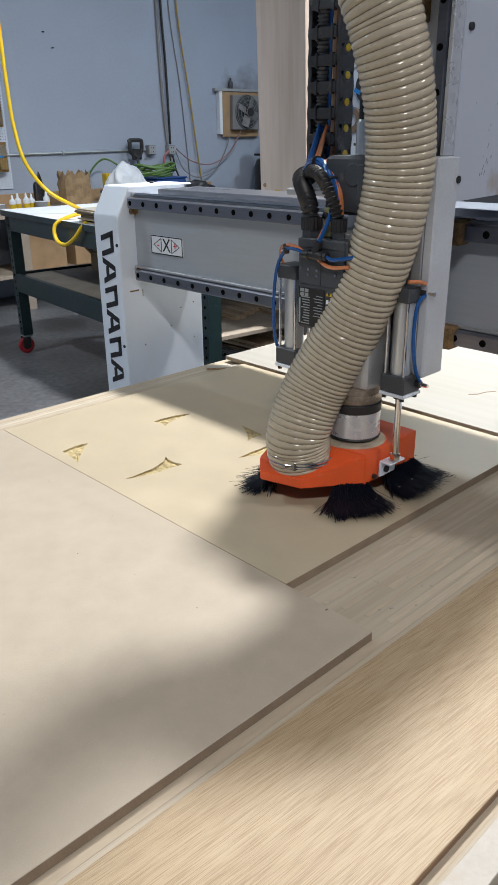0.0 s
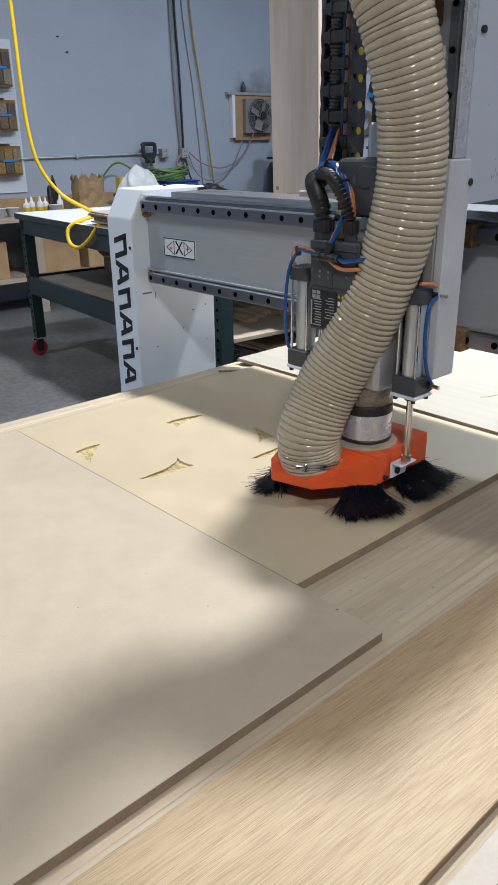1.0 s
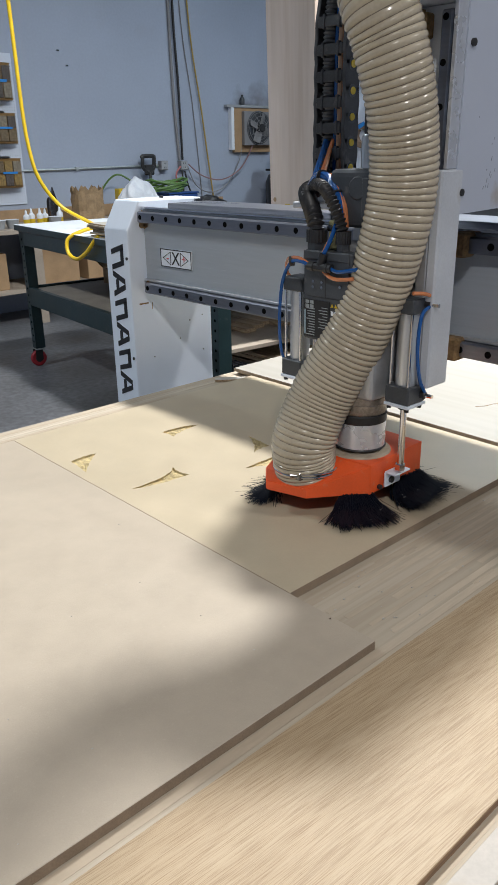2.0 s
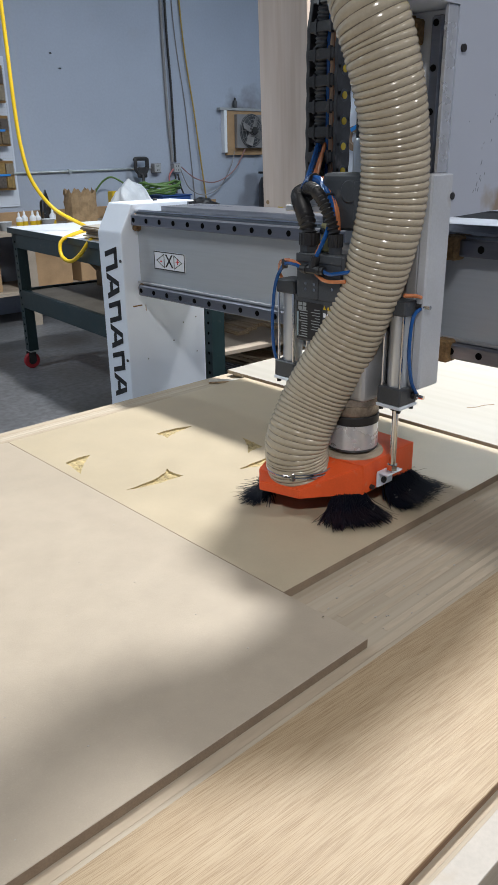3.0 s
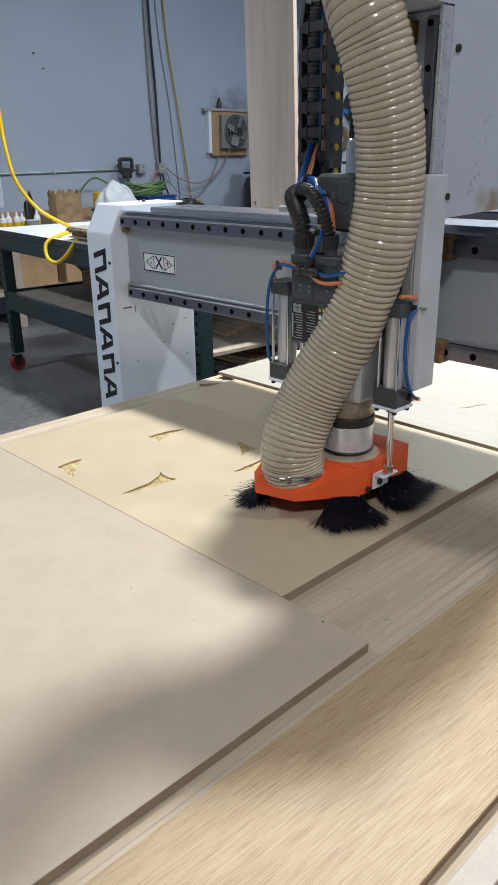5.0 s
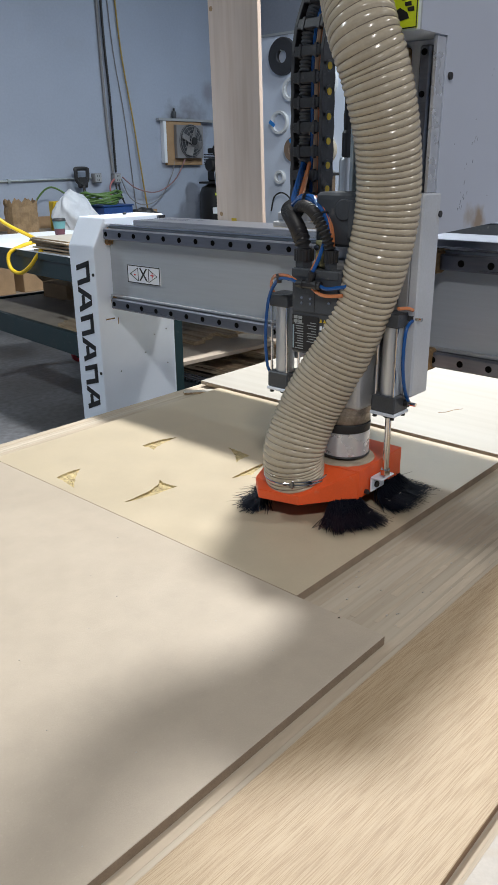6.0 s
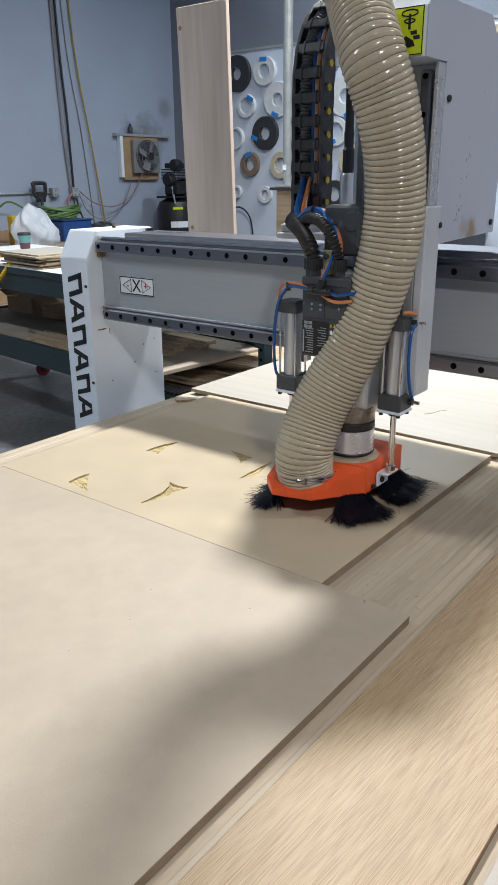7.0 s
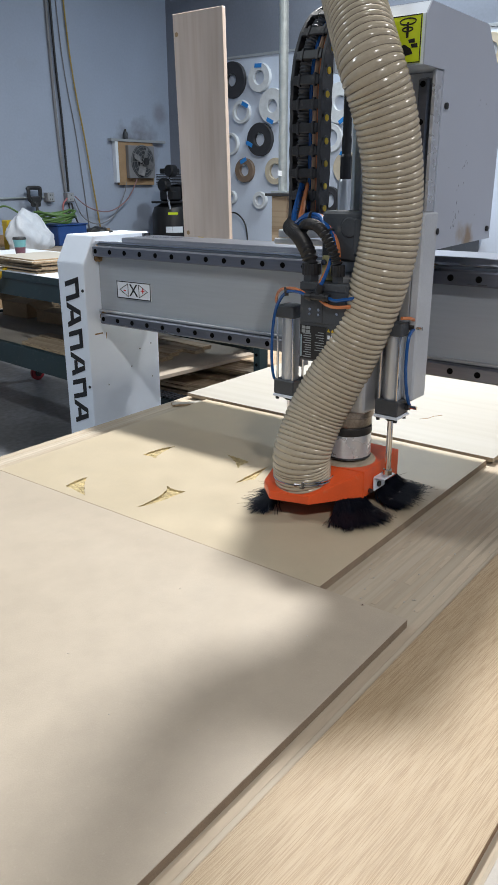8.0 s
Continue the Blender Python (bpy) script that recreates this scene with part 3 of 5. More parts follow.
for s in (1, -1):
    tri = bmesh.new()
    p = [(yS + s * .056, zS), (yS + s * .022, zS + .018), (yS + s * .022, zS - .018)]
    for a, b in zip(p, p[1:] + p[:1]):
        rod((XB + .0080, a[0], a[1]), (XB + .0080, b[0], b[1]), .0009, 6, tri)
    part("arrow", tri, INK, axis_sign)

# ---- dust hose ----
hose_line = [(.237, .337, .954), (.230, .339, .994), (.229, .336, 1.035), (.257, .322, 1.108), (.288, .282, 1.205), (.299, .243, 1.305), (.302, .222, 1.379),
             (.306, .214, 1.446), (.299, .211, 1.511), (.284, .211, 1.572), (.266, .221, 1.642), (.256, .246, 1.715), (.315, .318, 1.83), (.385, .390, 1.95), (.465, .475, 2.2), (.5, .5, 2.6), (.5, .5, 5.6)]
HP = 0.0100


def girth(s):
    """The hose's radius: swollen where it is pushed over the shoe's port, then even."""
    return 0.0496 + 0.006 * max(0.0, 1 - s / .42) - max(0.0, 1 - s / .05) * .003


def turns(s):
    """Turns of the spiral up to s: the coils sit closer near the shoe."""
    k = min(s, .26) / .26
    return s / HP + .26 * .42 / HP * (k - k * k / 2)


def hose_radius(s, a):
    f = (turns(s) - a / (2 * math.pi)) % 1.0
    sag = 0.0006 * math.sin(s * 23 + a * 2)
    return girth(s) + sag + 0.0027 * math.sin(math.pi * f) ** 0.7


hose = thing("dust_hose", (.237, .337, .96), "ribbed beige flexible dust extraction hose with wire clamp", "hose")
part("hose_wall", tube(hose_line[:15], hose_radius, 2500, 40), HOSE, hose, smooth=True)
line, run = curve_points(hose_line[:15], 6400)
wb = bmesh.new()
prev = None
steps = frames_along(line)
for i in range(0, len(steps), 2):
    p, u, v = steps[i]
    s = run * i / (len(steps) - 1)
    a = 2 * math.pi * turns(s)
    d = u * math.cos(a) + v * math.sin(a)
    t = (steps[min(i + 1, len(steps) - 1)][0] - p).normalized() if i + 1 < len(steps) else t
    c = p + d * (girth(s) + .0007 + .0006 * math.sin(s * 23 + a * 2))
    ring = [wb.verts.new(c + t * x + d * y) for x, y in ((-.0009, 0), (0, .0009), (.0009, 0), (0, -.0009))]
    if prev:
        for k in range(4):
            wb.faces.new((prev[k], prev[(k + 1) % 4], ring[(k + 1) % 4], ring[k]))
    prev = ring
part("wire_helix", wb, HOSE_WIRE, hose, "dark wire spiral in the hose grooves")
part("duct", tube(hose_line[13:], 0.0535, 40, 24), GALV, hose, smooth=True)
clamp = bmesh.new()
for dz in (0, .0055):
    tube([(.237 + .0592 * math.cos(a), .338 + .0592 * math.sin(a), .976 + dz) for a in [k * math.pi / 8 for k in range(17)]], .0023, 64, 8, clamp)
part("wire_clamp", clamp, CHROME, hose)
part("clamp_screw", rod((.178, .322, .978), (.198, .300, .978), .004, 10, box(.183, .193, .304, .316, .970, .986, .002)), STEEL, hose)

# ---- dust shoe ----
shoe = thing("dust_shoe", (0.3, 0.3, TOP), "orange painted steel dust shoe with black bristle skirt", "dust shoe")
part("body", prism([(.44, .235), (.28, .228), (.262, .40), (.44, .41)], "z", 0.944, 1.0, 0.002), ORANGE, shoe)
nb = bmesh.new()
lowp = [(.2805, .2285), (.186, .293), (.165, .37), (.205, .412), (.262, .412)]
topz = [0.9985, .9635, .9635, .9635, .9985]
lv = [nb.verts.new((x, y, .946)) for x, y in lowp]
tv = [nb.verts.new((x, y, z)) for (x, y), z in zip(lowp, topz)]
nb.faces.new(lv), nb.faces.new((tv[0], tv[1], tv[4])), nb.faces.new((tv[1], tv[2], tv[3], tv[4]))
for i in range(5):
    nb.faces.new((lv[i], lv[(i + 1) % 5], tv[(i + 1) % 5], tv[i]))
bmesh.ops.recalc_face_normals(nb, faces=nb.faces)
bmesh.ops.bevel(nb, geom=nb.edges[:], offset=.0015, segments=2, affect="EDGES")
part("nose", nb, ORANGE, shoe)
part("port_collar", lathe([(.054, .955), (.054, .982), (.050, .984)], (.237, .338, 0), 40), ALU_DULL, shoe, smooth=True)
part("caulk", lathe([(.058, .9995), (.056, 1.003), (.046, 1.005)], (.331, .296, 0), 36), SPOIL, shoe, "pale sawdust caked round the spindle")
brk = box(.318, .362, .203, .227, .975, .9785, .001)
box(.318, .362, .2235, .2278, .948, .9749, .001, brk)
bracket = part("bracket", brk, WHITE, shoe)
part("bolt", lathe([(.006, .2195), (.006, .2236)], (.333, 0, .960), 12, "y"), BLACK, bracket)
part("bolt", lathe([(.0045, .2225), (.0045, .2285)], (.305, 0, .953), 10, "y"), BLACK, shoe)
part("bolt", lathe([(.004, .2265), (.004, .2322)], (.385, 0, .962), 10, "y"), STEEL, shoe)
brk = box(.30, .34, .4115, .4145, .955, .9785, .001)
box(.30, .34, .4145, .425, .975, .9785, .001, brk)
part("bracket", brk, WHITE, shoe)


def bristles(path, count, out, length, seed):
    r = random.Random(seed)
    verts, faces = [], []
    line, run = curve_points([(*p, 0) for p in path], 60)
    for k in range(count):
        i = r.uniform(1, 57)
        p = line[int(i)].lerp(line[int(i) + 1], i % 1)
        d = (line[int(i) + 2] - line[int(i) - 1]).normalized()
        nrm = Vector((d.y, -d.x, 0))
        z0 = .948 + r.uniform(-.001, .004)
        base = p + nrm * r.uniform(-.006, .004) + Vector((0, 0, z0))
        tuft = noise.noise(Vector((i * .45, seed * 3.1, 0)))
        bend = r.gauss(out + tuft * .018, .014)
        side = d * (r.gauss(0, .008) + (i / 58 - .5) * .045 + noise.noise(Vector((i * .5, seed * 5.3, 4))) * .03)
        L = length * r.uniform(.78, 1.06)
        curl = Vector((r.gauss(0, .004), r.gauss(0, .004), r.gauss(0, .003)))
        m1 = base + nrm * bend * .35 + side * .4 + curl + Vector((0, 0, -L * .55))
        tip = base + nrm * bend + side + Vector((0, 0, -L + bend * .25))
        m1.z, tip.z = max(m1.z, .910), max(tip.z, .9074 + abs(r.gauss(0, .004)))
        w = .00085
        b = len(verts)
        for q, k2 in ((base, 1), (m1, 1), (tip, .8)):
            verts += [q + Vector((w * k2, 0, 0)), q + Vector((-w * k2 * .5, w * k2 * .87, 0)), q + Vector((-w * k2 * .5, -w * k2 * .87, 0))]
        for n in range(3):
            o = (n + 1) % 3
            faces += [(b + n, b + o, b + 3 + o, b + 3 + n), (b + 3 + n, b + 3 + o, b + 6 + o, b + 6 + n)]
        faces.append((b + 6, b + 7, b + 8))
    me = bpy.data.meshes.new("brush")
    me.from_pydata([tuple(v - ORIGIN[shoe]) for v in verts], [], faces)
    me.materials.append(BRISTLE)
    ob = new("brush", me)
    ob.parent = shoe
    ob["label"] = "black splayed bristles brushing the panel"
    ORIGIN[ob] = ORIGIN[shoe]


# wood fibres caught in the brushes
fib = bmesh.new()
rf_ = random.Random(31)
for k in range(26):
    x, y, z = rf_.uniform(.245, .43), rf_.uniform(.196, .224), rf_.uniform(.908, .932)
    if .29 < x < .33:
        continue
    d = Vector((rf_.gauss(0, 1), rf_.gauss(0, .6), rf_.gauss(0, .5))).normalized() * rf_.uniform(.003, .008)
    rod((x, y, z), (x + d.x, y + d.y, z + d.z), .0005, 5, fib)
part("caught_fibres", fib, PLY, shoe, "pale wood fibres caught in the bristles")
bristles([(.242, .261), (.264, .246), (.292, .234)], 1300, .043, .054, 1)
bristles([(.358, .235), (.380, .238), (.405, .240), (.438, .243)], 1300, .048, .054, 2)
bristles([(.436, .25), (.438, .32), (.436, .40)], 700, .025, .05, 3)
bristles([(.42, .404), (.34, .405), (.27, .408)], 700, .028, .05, 4)
bristles([(.262, .405), (.230, .404), (.206, .392)], 1100, .026, .054, 5)

# ---- router head ----
head = thing("router_head", (0.4, 0.3, 1.12), "grey router spindle head with pneumatic cylinders and cover", "router head")
AX, AY = .331, .296
nose = part("spindle_nose", lathe([(.043, 1.003), (.046, 1.006), (.046, 1.052), (.044, 1.054)], (AX, AY, 0), 48), NOSE, head, "polished steel nose cap", smooth=True)
part("black_band", lathe([(.0465, 1.053), (.047, 1.055), (.047, 1.067), (.045, 1.069)], (AX, AY, 0), 40), BLACK, head, smooth=True)
part("rubber_ring", lathe([(.0465, 1.0035), (.0478, 1.005), (.0465, 1.0075)], (AX, AY, 0), 40), BLACK, head, smooth=True)
part("bearing_collar", lathe([(.044, 1.069), (.0465, 1.072), (.0465, 1.088), (.050, 1.090), (.050, 1.104)], (AX, AY, 0), 40), surf("stained_steel", (.40, .36, .32), .35, .8, vary=.35, scale=40, fine=200, bump=.1), head, smooth=True)
part("spindle_body", box(.284, .3495, .238, .346, 1.104, 1.36, .010, seg=3), ALU_DULL, head, "grey cast spindle body")
motor = part("motor_cap", box(.287, .3495, .236, .346, 1.385, 1.474, .012, seg=3), CHARCOAL, head, "dark grey moulded motor cap")
part("dimple", lathe([(.016, .2845), (.018, .2865), (.018, .2885)], (0, .285, 1.446), 20, "x"), CHARCOAL, motor, smooth=True)
part("moulding", box(.2835, .2875, .250, .275, 1.400, 1.462, .0018), CHARCOAL, motor)
cbox = part("connector_box", box(.252, .2835, .264, .366, 1.202, 1.350, .003), CHARCOAL, head, "dark connector box with spec plate")
part("box_lid", box(.2503, .2518, .267, .363, 1.276, 1.348, .001), CHARCOAL, cbox)
part("lid_seam", box(.2498, .2504, .314, .3152, 1.277, 1.347), BLACK, cbox)
part("lid_step", box(.2485, .2519, .266, .364, 1.336, 1.3495, .001), CHARCOAL, cbox)
part("spec_plate", box(.2508, .2519, .306, .363, 1.207, 1.270), INK, cbox, "black printed spec plate")
pl = bmesh.new()
for r in range(11):
    box(.2503, .2509, .338, .338 + rng.uniform(.012, .019), 1.210 + r * .0044, 1.2116 + r * .0044, bm=pl)
    if r > 2:
        box(.2503, .2509, .310, .310 + rng.uniform(.010, .020), 1.210 + r * .0048, 1.2113 + r * .0048, bm=pl)
for a, b in ((.351, 1.256), (.341, 1.256), (.351, 1.263), (.341, 1.263)):
    box(.2503, .2509, a, a + .008, b, b + .0055, bm=pl)
part("print", pl, surf("grey_print", (.30, .33, .34), .5, vary=.05, bump=0), cbox)
part("print_column", box(.2503, .2509, .3585, .3615, 1.210, 1.252), surf("pale_blue_print", (.30, .40, .45), .5, vary=.05, bump=0), cbox)
for y, z in ((.297, 1.262), (.289, 1.262), (.281, 1.262)):
    part("warning_mark", prism([(y, z), (y + .006, z), (y + .003, z + .006)], "x", .2500, .2506), YELLOW_DOT, cbox)
    part("spark_mark", prism([(y, z - .013), (y + .005, z - .013), (y + .005, z - .006), (y, z - .006)], "x", .2500, .2506), PAPER, cbox)
for y, z in ((.322, 1.292), (.322, 1.301), (.341, 1.292), (.341, 1.301), (.283, 1.297), (.316, 1.204)):
    part("screw", lathe([(.0026, .2480), (.0026, .2507)], (0, y, z), 8, "x"), CHROME, cbox)
for y, r, z0 in ((.352, .0165, 1.3505), (.295, .0115, 1.3505)):
    part("gland_base", rod((.268, y, z0), (.268, y, z0 + .011), r * .95, 6), CHARCOAL, cbox)
    teeth = [(.268 + (r + .0010 * (k % 2)) * math.cos(k * math.pi / 18), y + (r + .0010 * (k % 2)) * math.sin(k * math.pi / 18)) for k in range(36)]
    nut = prism(teeth, "z", z0 + .0112, z0 + .031)
    part("gland_nut", nut, BLACK, cbox, "ribbed black cable gland nut")
part("terminal", box(.2775, .2835, .304, .336, 1.3505, 1.396, .002), surf("pale_terminal", (.50, .46, .22), .5, bump=0), head, "pale yellow terminal strip")
part("terminal_screw", rod((.2735, .330, 1.384), (.2776, .330, 1.384), .005, 12), STEEL, head)

ZP = part("z_plate", box(.350, .362, .187, .345, 1.118, 1.470, .002), ALU_DULL, head, "bolted aluminium slide plate")
for y, z in ((.197, 1.41), (.197, 1.33), (.197, 1.25), (.197, 1.145), (.197, 1.128), (.214, 1.38)):
    part("bolt", lathe([(.0055, .3455), (.0055, .3505)], (0, y, z), 12, "x"), BLACK, ZP)
part("plate_step", box(.342, .3499, .187, .206, 1.125, 1.400, .0015), ALU_DULL, head)
part("side_plate", box(.341, .398, .168, .1865, 1.131, 1.472, .003), WORN_GREY, head, "worn pale grey side plate with rust-stained foot")
part("slide_block", box(.3625, .56, .285, .345, 1.12, 1.398, .003), GREY_COVER, head)
for z in (1.337, 1.143):
    part("rail_carriage", box(.553, .5895, .250, .284, z - .022, z + .022, .004), RUST, head, "greasy linear bearing carriage")
    part("rail_carriage", box(.553, .5895, .35, .40, z - .026, z + .026, .004), STEEL, head)

cov = [(.382, 1.405), (.382, 1.700), (.302, 1.700), (.302, 1.772), (.318, 1.792), (.560, 1.792), (.662, 1.690), (.662, 1.412)]
cover = part("cover", prism(cov, "y", .170, .1725), COVER, head, "grey sheet-metal cover with rust stain and scratches")
part("cover_back", box(.659, .6625, .1726, .336, 1.412, 1.690), GREY_COVER, cover)
part("cover_top", prism([(.318, 1.789), (.318, 1.7922), (.560, 1.7922), (.662, 1.690), (.658, 1.688), (.558, 1.789)], "y", .1726, .336), GREY_COVER, cover)
part("cover_side", prism(cov, "y", .3362, .339), GREY_COVER, cover)
part("hood_front", prism([(.302, 1.700), (.302, 1.772), (.318, 1.792), (.322, 1.790), (.306, 1.771), (.306, 1.700)], "y", .1726, .336), WHITE, cover, "white hood lip carrying safety signs")
part("hood_floor", box(.3062, .432, .1726, .336, 1.700, 1.703), WHITE, cover)
for x, z in ((.396, 1.645), (.396, 1.438), (.640, 1.432)):
    part("bolt", lathe([(.0055, .166), (.0055, .1702)], (x, 0, z), 12, "y"), BLACK, cover)
sm = bmesh.new()
for k in range(16):
    z = rng.uniform(1.44, 1.56)
    x = .47 + (z - 1.44) * .25 + rng.gauss(0, .010)
    moved_mark = box(-.0006, .0006, -.0003, .0003, -.0035 * rng.random() - .0008, .0035 * rng.random() + .0008)
    merge(sm, moved(moved_mark, pose(x, .1699, z, 0, 18, 0)))
for x, z in ((.43, 1.545), (.50, 1.585), (.545, 1.655), (.55, 1.665), (.58, 1.66), (.57, 1.46)):
    box(x, x + .0018, .1696, .1701, z, z + .002, bm=sm)
tagged(part("scratches", sm, surf("scratch_grey", (.24, .26, .30), .6, bump=0), cover), kind="stuff")
part("back_panel", box(.394, .400, .1726, .336, 1.4005, 1.699), WORN_WHITE, head, "white back plate of the slide, stained brown")
part("side_channel", box(.358, .3938, .1727, .180, 1.4725, 1.699, .001), NOSE, head)
part("side_channel", box(.372, .3938, .328, .3358, 1.4705, 1.699, .001), GALV, head)
for y in (.203, .300):
    r = part("z_rail", box(.374, .3938, y - .010, y + .010, 1.4706, 1.690, .003), RAIL, head)
    for k in range(4):
        part("bolt_hole", lathe([(.005, .3732), (.005, .3742)], (0, y + .001, 1.50 + k * .06), 12, "x"), HOLE, r)
part("ball_screw", rod((.382, .257, 1.4706), (.382, .257, 1.695), .009, 14), RUST, head)
part("stop_block", box(.370, .3938, .236, .280, 1.655, 1.690, .003), RUST, head)

hand = thing("hand_hazard_sign", (.30, .205, 1.73), "yellow-green hazard sign with black cutter pictogram", "sign")
part("plate", box(.2995, .3018, .177, .237, 1.703, 1.772), SIGN_YELLOW, hand)
pb = bmesh.new()
for a, b, c, d in ((.177, .237, 1.7705, 1.772), (.177, .237, 1.703, 1.7045), (.177, .1785, 1.7045, 1.7705), (.2355, .237, 1.7045, 1.7705)):
    box(.2990, .2996, a, b, c, d, bm=pb)
part("border", pb, INK, hand)
pb = bmesh.new()
prism([(.231, 1.707), (.222, 1.730), (.217, 1.736), (.214, 1.733), (.216, 1.726), (.206, 1.731), (.194, 1.724), (.190, 1.716), (.204, 1.714), (.216, 1.709)], "x", .2988, .2996, bm=pb)
for y, z in ((.193, 1.735), (.188, 1.728)):
    prism([(y - .006, z - .003), (y + .004, z - .003), (y + .006, z + .002), (y - .005, z + .003)], "x", .2988, .2996, bm=pb)
part("pictogram", pb, INK, hand)
pb = bmesh.new()
box(.2988, .2996, .199, .203, 1.740, 1.762, bm=pb)
for z, r in ((1.763, .014), (1.752, .009)):
    tube([(.2992, .201 + r * math.cos(a), z + r * .32 * math.sin(a)) for a in [k * math.pi / 6 for k in range(13)]], .0011, 36, 6, pb)
part("cutter_mark", pb, INK, hand)
volt = thing("voltage_sign", (.30, .29, 1.73), "yellow triangle electric hazard sign on white", "sign")
part("plate", box(.2996, .3018, .243, .332, 1.703, 1.772), PAPER, volt)
part("triangle", prism([(.250, 1.708), (.325, 1.708), (.2875, 1.768)], "x", .2990, .2997), surf("signal_yellow", (.80, .62, .01), .4, vary=.03, bump=0), volt)
part("bolt_mark", prism([(.290, 1.752), (.282, 1.732), (.287, 1.733), (.285, 1.718), (.294, 1.738), (.289, 1.737)], "x", .2984, .2991), INK, volt)


def air_cylinder(x, y, z0, z1, foot, side):
    c = thing("air_cylinder", (x, y, z0), "silver pneumatic cylinder with black end caps and rod", "pneumatic cylinder", "air cylinders")
    tb = lathe([(.0175, z0 + .030), (.0175, z1 - .024)], (x, y, 0), 24)
    part("barrel", tb, ALU_TUBE, c, smooth=True)
    part("lower_cap", box(x - .024, x + .024, y - .024, y + .024, z0, z0 + .030, .002), CHARCOAL, c)
    part("upper_cap", box(x - .022, x + .022, y - .022, y + .022, z1 - .024, z1, .002), CHARCOAL, c)
    part("foot_plate", box(x - .025, x + .025, y - .025, y + .025, z0 - .006, z0 - .0005, .001), WHITE, c)
    for dx in (-.018, .018):
        for dy in (-.018, .018):
            part("tie_rod", rod((x + dx, y + dy, z0 + .03), (x + dx, y + dy, z1 - .024), .0025, 8), CHROME, c)
            part("bolt", rod((x + dx, y + dy, z0 - .012), (x + dx, y + dy, z0 - .006), .004, 8), BLACK, c)
    part("piston_rod", rod((x, y, foot), (x, y, z0 - .006), .0058, 16), CHROME, c, smooth=True)
    part("gland", rod((x, y, z0 - .014), (x, y, z0 - .006), .010, 16), BLACK, c)
    part("nut", rod((x, y, foot), (x, y, foot + .010), .0095, 6), CHROME, c)
    for z, s in ((z0 + .014, 1), (z1 - .010, 1)):
        f = part("elbow", rod((x + .012, y + side * .022, z), (x + .012, y + side * .032, z), .0065, 10), BLACK, c)
        part("silencer", rod((x + .012, y + side * .032, z), (x + .012, y + side * .046, z), .0036, 8), CHROME, f)
    part("mount", box(x + .0225, max(.3495, x + .03), y - .012, y + .012, z0 + .05, z0 + .07, .001), ALU_DULL, c)
    return c


air_cylinder(.333, .205, 1.105, 1.280, .979, -1)
air_cylinder(.300, .418, 1.118, 1.296, .979, 1)

lines = thing("air_lines", (.27, .35, 1.30), "blue and orange pneumatic tubes with black fittings", "air lines")
part("blue_line", tube([(.345, .175, 1.268), (.318, .172, 1.255), (.312, .171, 1.20), (.324, .171, 1.15), (.344, .174, 1.125)], .0031, 40, 8), BLUE_TUBE, lines, smooth=True)
part("blue_line", tube([(.245, .345, 1.3255), (.249, .368, 1.330), (.262, .405, 1.324), (.272, .436, 1.285), (.276, .447, 1.21), (.286, .449, 1.15), (.312, .450, 1.132)], .0031, 60, 8), BLUE_TUBE, lines, smooth=True)
part("orange_line", tube([(.250, .340, 1.322), (.252, .372, 1.334), (.268, .412, 1.331), (.288, .440, 1.320), (.305, .457, 1.300), (.312, .454, 1.288)], .0031, 40, 8), ORANGE_TUBE, lines, smooth=True)
part("blue_line", tube([(.244, .300, 1.3255), (.242, .285, 1.322), (.244, .270, 1.324), (.252, .250, 1.328)], .0031, 24, 8), BLUE_TUBE, lines, smooth=True)
part("orange_line", tube([(.248, .318, 1.319), (.244, .300, 1.312), (.243, .283, 1.310), (.248, .255, 1.313)], .0031, 24, 8), ORANGE_TUBE, lines, smooth=True)
part("orange_line", tube([(.305, .182, 1.292), (.325, .176, 1.290), (.345, .175, 1.284)], .0031, 20, 8), ORANGE_TUBE, lines, smooth=True)
tee = box(.238, .250, .303, .339, 1.3195, 1.3315, .003)
rod((.244, .322, 1.3255), (.246, .3185, 1.346), .0065, 12, tee)
for y0, y1, r in ((.297, .304, .0068), (.304, .310, .0078), (.334, .340, .0078), (.340, .347, .0068)):
    rod((.244, y0, 1.3255), (.244, y1, 1.3255), r, 14, tee)
rod((.246, .319, 1.338), (.2465, .317, 1.347), .0076, 14, tee)
part("tee_fitting", tee, BLACK, lines)
part("blue_line", tube([(.2465, .317, 1.347), (.252, .312, 1.362), (.262, .309, 1.385), (.272, .309, 1.41)], .0034, 40, 8), BLUE_TUBE, lines, smooth=True)
part("orange_line", tube([(.252, .326, 1.335), (.256, .323, 1.352), (.266, .316, 1.375), (.276, .312, 1.40)], .0034, 40, 8), ORANGE_TUBE, lines, smooth=True)
part("cable_tie", rod((.262, .408, 1.326), (.266, .402, 1.327), .0085, 14), BLACK, lines)

